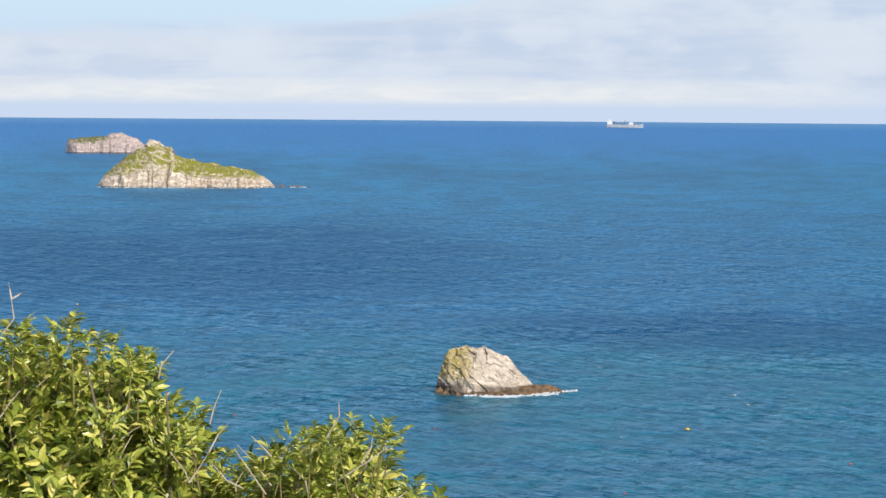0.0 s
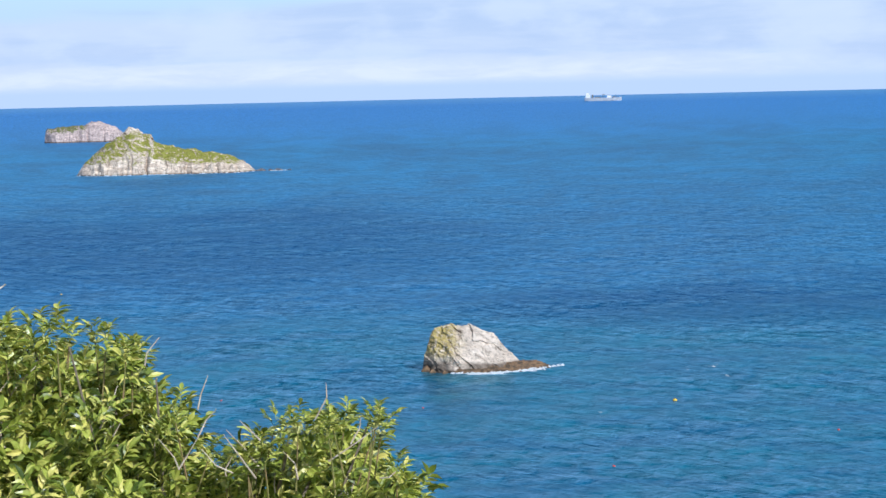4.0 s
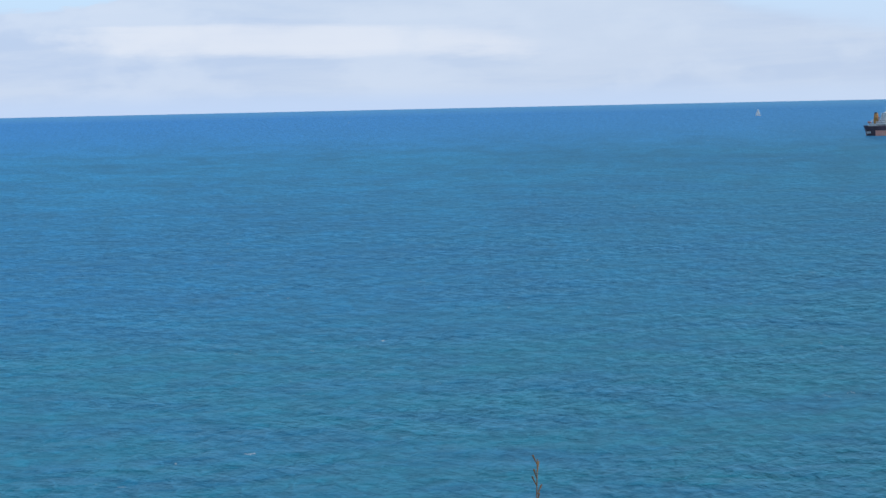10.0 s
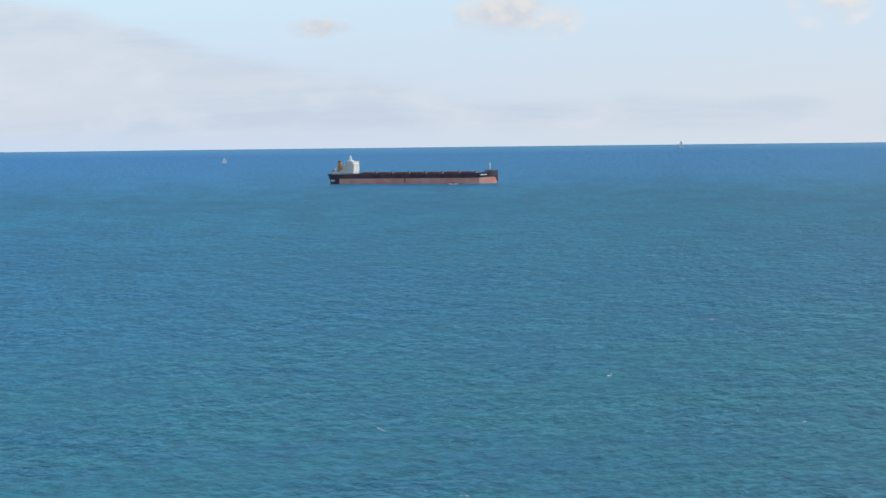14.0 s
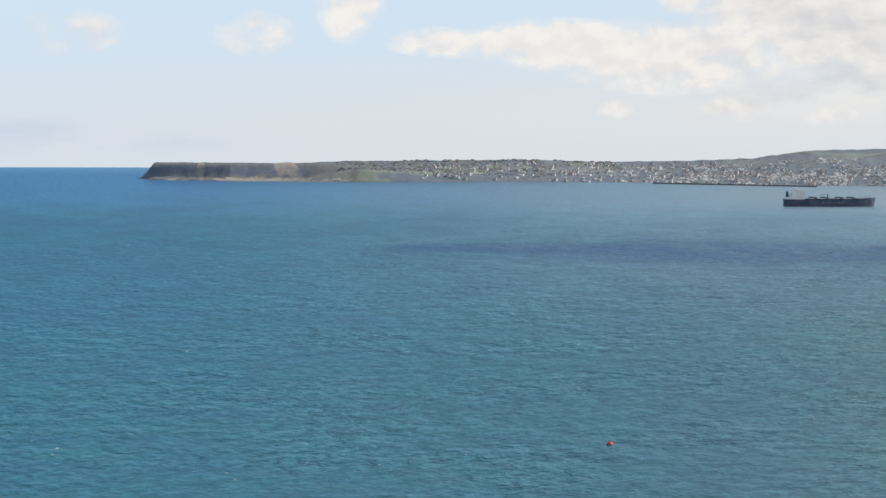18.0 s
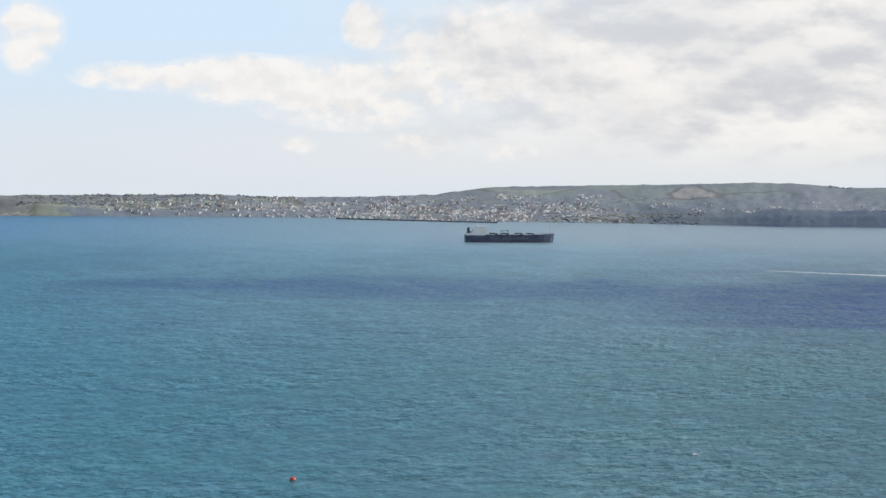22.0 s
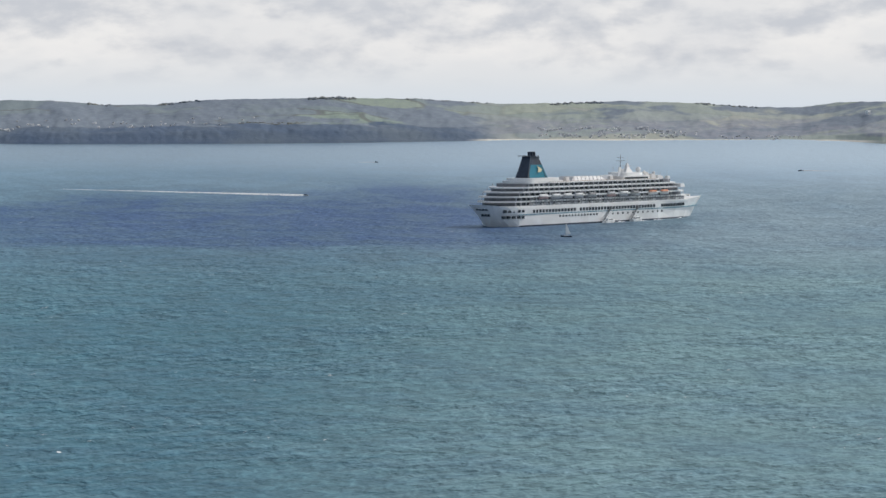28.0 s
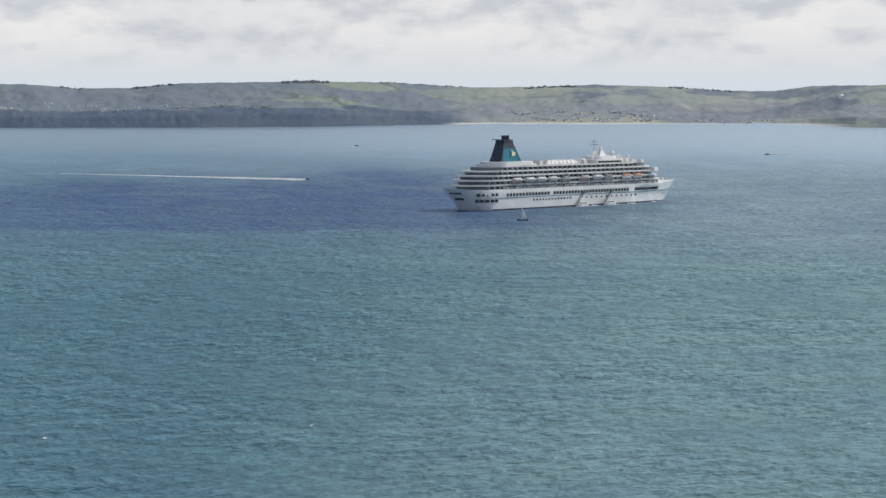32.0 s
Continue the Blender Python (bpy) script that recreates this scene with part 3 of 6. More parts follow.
    col = n.mix(n.math("MULTIPLY", n.step(n.math("ADD", bare, n.math("MULTIPLY", n.math("SUBTRACT", grain, 0.5), 1.6)), 0.3, 0.7), 0.7), col, n.mix(n.step(rock, 0.42, 0.6), (0.46, 0.41, 0.35), (0.30, 0.28, 0.26)))
    grove = n.noise(n.scaled(at, 1, 1, 2.2), 1 / 46.0, 5, 0.65, 0.4)
    level = n.math("ADD", sp.outputs[2], n.math("MULTIPLY", n.math("SUBTRACT", wood, 0.5), 50.0))
    belt = n.math("MULTIPLY", n.math("MULTIPLY", n.step(level, 27.0, 33.0), n.step(level, 66.0, 50.0)), n.math("MULTIPLY", n.step(A, 195.0, 197.0), n.step(grove, 0.36, 0.50)))
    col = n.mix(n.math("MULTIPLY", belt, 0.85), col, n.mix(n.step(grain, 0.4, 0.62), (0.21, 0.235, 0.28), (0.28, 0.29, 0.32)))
    col = n.mix(sand, col, (0.72, 0.68, 0.60))
    p = n.add("ShaderNodeBsdfPrincipled")
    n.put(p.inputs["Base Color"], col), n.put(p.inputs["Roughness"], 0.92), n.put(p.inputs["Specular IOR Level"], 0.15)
    n.put(p.inputs["Normal"], n.bump(grain, 0.6, 3.0))
    n.put(n.add("ShaderNodeOutputMaterial").inputs[0], p.outputs[0])
    return m


LAND = land_material()
# woods in pale greyed green: distance haze is mixed into the colour
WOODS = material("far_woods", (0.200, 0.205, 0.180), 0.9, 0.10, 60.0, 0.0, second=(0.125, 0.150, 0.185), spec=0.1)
TURF = material("cliff_turf", (0.10, 0.13, 0.04), 0.9, 0.25, 1.2, 0.03, second=(0.16, 0.13, 0.07), spec=0.15)


def foam_material():
    """Aerated water: bright, scattering, lets light through."""
    m = bpy.data.materials.new("foam")
    m.use_nodes = True
    n = Nodes(m.node_tree)
    at = n.add("ShaderNodeTexCoord").outputs["Object"]
    col = n.mix(n.math("MULTIPLY", n.step(n.noise(at, 0.8, 5, 0.65), 0.45, 0.72), 0.3), (0.93, 0.94, 0.95), (0.70, 0.76, 0.80))
    face, through_ = n.add("ShaderNodeBsdfDiffuse"), n.add("ShaderNodeBsdfTranslucent")
    n.put(face.inputs[0], col), n.put(through_.inputs[0], col)
    mx = n.add("ShaderNodeMixShader")
    n.put(mx.inputs[0], 0.45), n.put(mx.inputs[1], face.outputs[0]), n.put(mx.inputs[2], through_.outputs[0])
    n.put(n.add("ShaderNodeOutputMaterial").inputs[0], mx.outputs[0])
    return m


FOAM = foam_material()
WHITE = material("white_ship_paint", (0.80, 0.80, 0.79), 0.35, 0.05, 14.0, second=(0.72, 0.71, 0.69))
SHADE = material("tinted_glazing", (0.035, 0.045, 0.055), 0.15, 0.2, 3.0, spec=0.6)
# walls set back under the decks, their shade painted as dark grey
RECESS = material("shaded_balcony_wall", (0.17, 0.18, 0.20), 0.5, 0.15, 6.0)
DECK = material("teak_deck", (0.30, 0.20, 0.12), 0.7, 0.15, 4.0)
TEAL = material("teal_funnel_paint", (0.015, 0.19, 0.27), 0.35, 0.08, 6.0)
NAVY = material("dark_blue_paint", (0.040, 0.055, 0.085), 0.4, 0.2, 8.0)
TANKER_BLUE = material("weathered_navy_hull", (0.075, 0.095, 0.155), 0.45, 0.2, 8.0)
CREAM = material("faded_cream_paint", (0.72, 0.66, 0.42), 0.45, 0.1, 1.0)
YELLOW = material("yellow_paint", (0.75, 0.50, 0.04), 0.45, 0.1, 1.0)
PINKISH = material("faded_red_boat_paint", (0.52, 0.36, 0.34), 0.5, 0.12, 2.0)
ORANGE = material("orange_boat_paint", (0.74, 0.30, 0.16), 0.4, 0.1, 1.5)
STEEL = material("grey_steel", (0.22, 0.23, 0.24), 0.5, 0.2, 2.0, metal=0.3)
RED_HULL = material("faded_red_antifouling", (0.66, 0.28, 0.22), 0.6, 0.15, 16.0, second=(0.68, 0.37, 0.30))
DARK_HULL = material("dark_maroon_hull", (0.085, 0.060, 0.085), 0.5, 0.2, 12.0)
HATCH = material("rust_red_hatch", (0.17, 0.075, 0.075), 0.6, 0.2, 6.0)
BUFF = material("buff_funnel_paint", (0.55, 0.30, 0.08), 0.5, 0.12, 3.0)
# lifeboat white greyed for the overhang's shade; plain pale grey elsewhere
GREY_BOAT = material("shaded_white_and_grey", (0.50, 0.51, 0.53), 0.5, 0.12, 3.0)
SAIL = material("sailcloth", (0.84, 0.83, 0.80), 0.7, 0.04, 2.0)
RED_BUOY = material("red_buoy_plastic", (0.62, 0.07, 0.05), 0.4, 0.12, 0.5)
STONE = material("breakwater_stone", (0.19, 0.19, 0.20), 0.85, 0.25, 6.0, 0.3)
RENDER_WALL = material("painted_house_render", (0.80, 0.78, 0.76), 0.8, 0.06, 5.0, gap=(0.9, (0.36, 0.33, 0.32)))
FAR_WALL = material("hazy_house_render", (0.80, 0.78, 0.77), 0.8, 0.1, 9.0, second=(0.34, 0.35, 0.37))
ROOF_TILE = material("grey_brown_roof", (0.40, 0.36, 0.36), 0.8, 0.12, 4.0, gap=(0.6, (0.26, 0.26, 0.29)))
BARK = material("pale_twig_bark", (0.66, 0.57, 0.45), 0.85, 0.15, 0.05, 0.002, second=(0.52, 0.40, 0.28))

BUD = material("pale_flower_bud", (0.62, 0.60, 0.22), 0.7, 0.15, 0.03, second=(0.48, 0.52, 0.18))
SHOOT = material("green_shoot", (0.24, 0.24, 0.06), 0.7, 0.15, 0.05, 0.001, second=(0.30, 0.20, 0.09))
STEM = material("bush_bark", (0.26, 0.21, 0.15), 0.85, 0.15, 0.05, 0.002, second=(0.18, 0.15, 0.10))
DRY = material("dry_brown_stalk", (0.20, 0.13, 0.07), 0.85, 0.15, 0.05, 0.002, second=(0.13, 0.09, 0.05))


def leaf_material():
    m = bpy.data.materials.new("bush_leaf")
    m.use_nodes = True
    n = Nodes(m.node_tree)
    at = n.add("ShaderNodeTexCoord").outputs["Object"]
    rnd = n.add("ShaderNodeNewGeometry").outputs["Random Per Island"]
    own = n.add("ShaderNodeObjectInfo").outputs["Random"]
    t = n.math("FRACT", n.math("ADD", rnd, own))
    col = n.ramp(t, (0.0, (0.035, 0.065, 0.010)), (0.30, (0.22, 0.28, 0.035)), (0.65, (0.53, 0.57, 0.095)), (1.0, (0.82, 0.72, 0.20)))
    col = n.mix(n.math("MULTIPLY", n.step(n.noise(at, 60.0, 3, 0.6), 0.5, 0.7), 0.35), col, (0.17, 0.22, 0.03))
    p = n.add("ShaderNodeBsdfPrincipled")
    n.put(p.inputs["Base Color"], col), n.put(p.inputs["Roughness"], 0.34), n.put(p.inputs["Specular IOR Level"], 0.5)
    tr = n.add("ShaderNodeBsdfTranslucent")
    n.put(tr.inputs[0], n.mix(0.5, col, (0.45, 0.55, 0.03)))
    mx = n.add("ShaderNodeMixShader")
    n.put(mx.inputs[0], 0.14), n.put(mx.inputs[1], p.outputs[0]), n.put(mx.inputs[2], tr.outputs[0])
    n.put(n.add("ShaderNodeOutputMaterial").inputs[0], mx.outputs[0])
    return m


LEAF = leaf_material()

# ---- mesh helpers ----


class Shape:
    """Gathers points and faces of one mesh."""

    def __init__(self):
        self.v, self.f = [], []

    def ring_loft(self, rings, cap=True, closed=True):
        base, k = len(self.v), len(rings[0])
        for r in rings:
            self.v += [tuple(p) for p in r]
        for i in range(len(rings) - 1):
            for j in range(k if closed else k - 1):
                a, b = base + i * k + j, base + i * k + (j + 1) % k
                self.f.append((a, b, b + k, a + k))
        if cap and closed:
            self.f.append(tuple(base + j for j in reversed(range(k))))
            self.f.append(tuple(base + (len(rings) - 1) * k + j for j in range(k)))
        return self

    def box(self, x0, x1, y0, y1, z0, z1, taper=0.0):
        """A box, its top drawn in by taper."""
        t = taper
        return self.ring_loft([[(x0, y0, z0), (x1, y0, z0), (x1, y1, z0), (x0, y1, z0)],
                               [(x0 + t, y0 + t, z1), (x1 - t, y0 + t, z1), (x1 - t, y1 - t, z1), (x0 + t, y1 - t, z1)]])

    def rod(self, a, b, r0, r1=None, k=6):
        a, b = Vector(a), Vector(b)
        q = (b - a).to_track_quat("Z", "Y")
        ring = [Vector((math.cos(2 * math.pi * i / k), math.sin(2 * math.pi * i / k), 0)) for i in range(k)]
        return self.ring_loft([[a + q @ (p * r0) for p in ring], [b + q @ (p * (r0 if r1 is None else r1)) for p in ring]])

    def turned(self, profile, k=12, at=(0, 0, 0)):
        """A body turned round z from (radius, height) pairs."""
        return self.ring_loft([[(at[0] + r * math.cos(2 * math.pi * i / k), at[1] + r * math.sin(2 * math.pi * i / k), at[2] + z) for i in range(k)] for r, z in profile])

    def slab(self, outline, z0, z1):
        return self.ring_loft([[(x, y, z0) for x, y in outline], [(x, y, z1) for x, y in outline]])

    def grid(self, fn, nu, nv):
        base = len(self.v)
        for i in range(nu + 1):
            for j in range(nv + 1):
                self.v.append(tuple(fn(i / nu, j / nv)))
        for i in range(nu):
            for j in range(nv):
                a = base + i * (nv + 1) + j
                self.f.append((a, a + nv + 1, a + nv + 2, a + 1))
        return self

    def mesh(self, name, mat, smooth=False):
        me = bpy.data.meshes.new(name)
        me.from_pydata(self.v, [], self.f)
        me.validate()
        if smooth:
            me.shade_smooth()
        me.materials.append(mat)
        return me


def part(name, shape, mat, parent, label="", smooth=False):
    ob = new(name, shape.mesh(name, mat, smooth) if isinstance(shape, Shape) else shape)
    ob.parent = parent
    return tagged(ob, label)


def thing(name, m, label, category, group=""):
    ob = new(name)
    ob.matrix_basis = m
    return tagged(ob, label, category, group)


def lerp_list(pairs, x):
    return float(np.interp(x, [p[0] for p in pairs], [p[1] for p in pairs]))


def heading(bearing, r, course, z=None):
    """Pose on the water with +x towards the course (bearing)."""
    return Matrix.Translation(polar(bearing, r, z)) @ pose(0, 0, 0, 0, 0, 90 - course)

# ---- sea, cliff-top and far coast ----


def build_sea():
    s = Shape()
    radii = [0, 40, 90, 160, 250, 350, 470, 620, 800, 1000, 1250, 1550, 1900, 2300, 2700, 3000] + [3000 + 76 * i for i in range(1, 26)]
    k = 288
    s.ring_loft([[(r * math.sin(2 * math.pi * i / k), r * math.cos(2 * math.pi * i / k), sea_z(r)) for i in range(k)] for r in reversed([max(r, 0.5) for r in radii])], cap=False)
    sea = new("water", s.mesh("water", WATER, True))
    return tagged(sea, "deep blue-green sea ruffled by the wind", "sea", kind="structure")


SEA = build_sea()


def build_headland():
    """The cliff-top under the camera and the bush, falling to the sea."""
    drop = [(0, 66.35), (3, 66.2), (6, 65.7), (9, 64.9), (14, 62.5), (20, 57), (26, 44), (34, 22), (44, 4), (52, -4)]

    def place(u, v):
        a, d = u * 2 * math.pi, v * 52
        far = 1.0 + (0.6 * max(0.0, math.cos(a - radians(330))))
        x, y = d * far * math.sin(a), d * far * math.cos(a)
        h = 0.25 + 0.75 * min(1, d / 15)
        return (x, y, lerp_list(drop, d) + h * (noise.fractal(Vector((x * 0.13, y * 0.13, 0)), 1.0, 2.0, 4) * 0.9 - 0.2))

    s = Shape().grid(place, 96, 52)
    tagged(new("ground", s.mesh("ground", TURF, True)), "grassy cliff-top falling to the sea", "headland", kind="structure")


build_headland()

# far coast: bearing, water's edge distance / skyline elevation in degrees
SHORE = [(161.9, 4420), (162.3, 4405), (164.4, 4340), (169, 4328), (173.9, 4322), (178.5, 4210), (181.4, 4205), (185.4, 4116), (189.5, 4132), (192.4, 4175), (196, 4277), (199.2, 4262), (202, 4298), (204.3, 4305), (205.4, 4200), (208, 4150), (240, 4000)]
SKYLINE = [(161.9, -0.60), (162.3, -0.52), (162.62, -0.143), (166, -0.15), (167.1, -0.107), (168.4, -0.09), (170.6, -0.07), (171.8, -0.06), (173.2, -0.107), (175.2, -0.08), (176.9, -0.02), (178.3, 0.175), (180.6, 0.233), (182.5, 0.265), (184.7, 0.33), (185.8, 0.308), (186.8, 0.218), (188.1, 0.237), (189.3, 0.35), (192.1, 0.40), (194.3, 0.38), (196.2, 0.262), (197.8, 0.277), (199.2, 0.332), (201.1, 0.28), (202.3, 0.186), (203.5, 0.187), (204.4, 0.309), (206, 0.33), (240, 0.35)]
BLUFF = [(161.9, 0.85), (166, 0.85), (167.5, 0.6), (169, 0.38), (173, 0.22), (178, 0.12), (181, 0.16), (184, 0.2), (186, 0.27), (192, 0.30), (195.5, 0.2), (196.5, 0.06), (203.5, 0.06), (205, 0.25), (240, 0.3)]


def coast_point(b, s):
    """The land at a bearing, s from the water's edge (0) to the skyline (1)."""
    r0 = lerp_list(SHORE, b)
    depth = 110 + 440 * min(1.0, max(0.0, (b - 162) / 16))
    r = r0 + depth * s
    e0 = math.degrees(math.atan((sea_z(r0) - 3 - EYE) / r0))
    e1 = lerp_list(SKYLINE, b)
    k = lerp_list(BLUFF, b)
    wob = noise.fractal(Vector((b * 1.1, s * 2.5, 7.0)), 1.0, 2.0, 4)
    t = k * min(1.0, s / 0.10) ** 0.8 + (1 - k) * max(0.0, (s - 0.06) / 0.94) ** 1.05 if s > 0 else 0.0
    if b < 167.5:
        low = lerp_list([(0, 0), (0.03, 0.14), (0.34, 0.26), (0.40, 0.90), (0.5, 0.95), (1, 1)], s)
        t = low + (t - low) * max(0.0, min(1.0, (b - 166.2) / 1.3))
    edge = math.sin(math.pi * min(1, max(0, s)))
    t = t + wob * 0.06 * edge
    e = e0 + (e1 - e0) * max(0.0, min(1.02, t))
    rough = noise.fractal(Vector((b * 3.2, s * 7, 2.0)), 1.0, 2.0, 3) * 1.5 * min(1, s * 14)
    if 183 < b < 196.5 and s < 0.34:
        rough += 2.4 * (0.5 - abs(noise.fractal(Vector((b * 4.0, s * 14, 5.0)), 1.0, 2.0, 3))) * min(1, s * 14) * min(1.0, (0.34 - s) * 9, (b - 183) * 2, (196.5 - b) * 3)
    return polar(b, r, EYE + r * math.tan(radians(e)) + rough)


def build_coast():
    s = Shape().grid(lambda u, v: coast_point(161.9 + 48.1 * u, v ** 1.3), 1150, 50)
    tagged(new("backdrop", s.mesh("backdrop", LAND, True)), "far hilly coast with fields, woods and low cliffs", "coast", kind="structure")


build_coast()

# ---- islands ----


def build_islet(name, label, centre, profile, front, back, mat, seed, rough, nu, nv, section, clefts=(), category="rock"):
    """A rocky islet: a skyline profile (metres along, height) over a cross-section (share of the reach, share of the height)."""
    bearing, r = centre
    u0, u1 = profile[0][0], profile[-1][0]

    def place(u, v):
        x = u0 + (u1 - u0) * u
        y = -front + (front + back) * v
        reach = front if y < 0 else back
        taper = max(0.06, min(1.0, min(u, 1 - u) * 7)) ** 0.5
        gully = 1.0 - 0.22 * max(0.0, noise.noise(Vector((x / rough * 0.5, seed, 1.0)))) - 0.10 * abs(noise.noise(Vector((x / rough * 1.7, seed, 4.0))))
        for c, w in clefts:
            gully -= 0.14 * max(0.0, 1 - abs(x - c) / w)
        d = abs(y) / (reach * taper)
        d = min(1.0, d / (1.0 - (1.0 - max(0.3, gully)) * min(1.0, max(0.0, (d - 0.5) / 0.25))))
        h = lerp_list(profile, x) * lerp_list(section, d)
        p = Vector((x, y, h))
        f = noise.fractal(p / rough * 0.55 + Vector((seed, 0, 0)), 1.0, 2.1, 6)
        c = abs(noise.fractal(Vector((x * 0.8 + h * 0.9, y * 0.5, h * 0.5)) / rough + Vector((0, seed, 0)), 1.0, 2.0, 4))
        lift = rough * (0.30 * f - 0.30 * max(0.0, 0.22 - c) * 3) * min(1.0, h / (rough * 0.8))
        q = 0.25 * rough * noise.noise(Vector((x, y, h)) / rough * 0.9 + Vector((seed, 9, 0)))
        return (x + q, y + q * (1 - d), h + lift - (1.5 if d >= 1.0 else 0.0))

    isle = thing(name, Matrix.Translation(polar(bearing, r)) @ pose(0, 0, 0, 0, 0, -bearing), label, category)
    part("cliff", Shape().grid(place, nu, nv), mat, isle)
    return isle


def crag_shape(rnd, w, d, h):
    """A jagged outcrop of rock, its foot at z = 0."""
    k = 9
    turn = rnd.uniform(0, 6)
    lean = (rnd.uniform(-0.25, 0.25) * w, rnd.uniform(-0.2, 0.2) * d)
    wide = [rnd.uniform(0.75, 1.2) for _ in range(k)]
    rings = []
    for t, q in ((-0.25, 1.1), (0.15, 1.0), (0.45, 0.85), (0.7, 0.62), (0.9, 0.34), (1.0, 0.12)):
        rings.append([(lean[0] * t + w * q * wide[j] * rnd.uniform(0.82, 1.12) * math.cos(turn + 2 * math.pi * j / k),
                       lean[1] * t + d * q * wide[j] * rnd.uniform(0.82, 1.12) * math.sin(turn + 2 * math.pi * j / k), h * t * rnd.uniform(0.85, 1.1)) for j in range(k)])
    return Shape().ring_loft(rings)


def foam_patches(name, label, centre, spots, seed, tall=0.5, count=14):
    """Ragged rafts of foam on the water; spots: along, towards the viewer (negative) and size."""
    rnd = random.Random(seed)
    s = Shape()
    for x, y, sx, sy in spots:
        for i in range(count):
            cx, cy = x + rnd.uniform(-1, 1) * sx, y + rnd.uniform(-1, 1) * sy
            a, b = sx * rnd.uniform(0.12, 0.36), max(0.2, sy * rnd.uniform(0.25, 0.6))
            k = 7
            ring = [(cx + a * math.cos(2 * math.pi * j / k) * rnd.uniform(0.5, 1.2), cy + b * math.sin(2 * math.pi * j / k) * rnd.uniform(0.5, 1.2)) for j in range(k)]
            z = tall * rnd.uniform(0.15, 1.0) ** 1.5
            s.ring_loft([[(p, q, -0.3) for p, q in ring], [(cx + (p - cx) * 0.75, cy + (q - cy) * 0.75, z * 0.7) for p, q in ring], [(cx + (p - cx) * 0.25, cy + (q - cy) * 0.3, z) for p, q in ring]])
    ob = new(name, s.mesh(name, FOAM))
    bearing, r = centre
    ob.matrix_basis = Matrix.Translation(polar(bearing, r)) @ pose(0, 0, 0, 0, 0, -bearing)
    return tagged(ob, label, "foam", kind="stuff")


def foot_line(profile, reach, x):
    """Where the foot of an islet meets the water on the viewer's side."""
    u = (x - profile[0][0]) / (profile[-1][0] - profile[0][0])
    return -reach * max(0.06, min(1.0, min(u, 1 - u) * 7)) ** 0.5


STACK = [(-14.8, 0), (-14.3, 3.4), (-13.6, 5.6), (-12.6, 8.4), (-11.6, 9.8), (-10.0, 10.4), (-8.6, 11.0), (-7.9, 10.9), (-6.8, 10.4), (-4.5, 10.6), (-2.6, 10.3), (0.0, 9.3), (2.4, 8.5), (3.4, 7.6), (4.0, 6.3), (5.2, 5.0), (6.4, 3.8), (7.6, 2.6), (8.8, 1.6), (9.8, 0.6), (10.2, -0.5)]
STACK_FOOT = [(-14.8, 0.6), (-14.3, 2.4), (-13, 5.0), (-11, 7.2), (-7, 8.6), (-2, 8.6), (3, 7.6), (7, 5.6), (10, 3.0), (11.8, 0.6)]
DIP = [(-14.8, 1.9), (-9.0, 1.5), (-5.0, 0.95), (0.0, 0.62), (6.0, 0.50), (12.0, 0.45)]     # fall of the beds towards the open sea
BED = [(0.5 * i - 15.0, 0.5 * sum(lerp_list(DIP, 0.5 * j - 15.0) for j in range(i))) for i in range(56)]


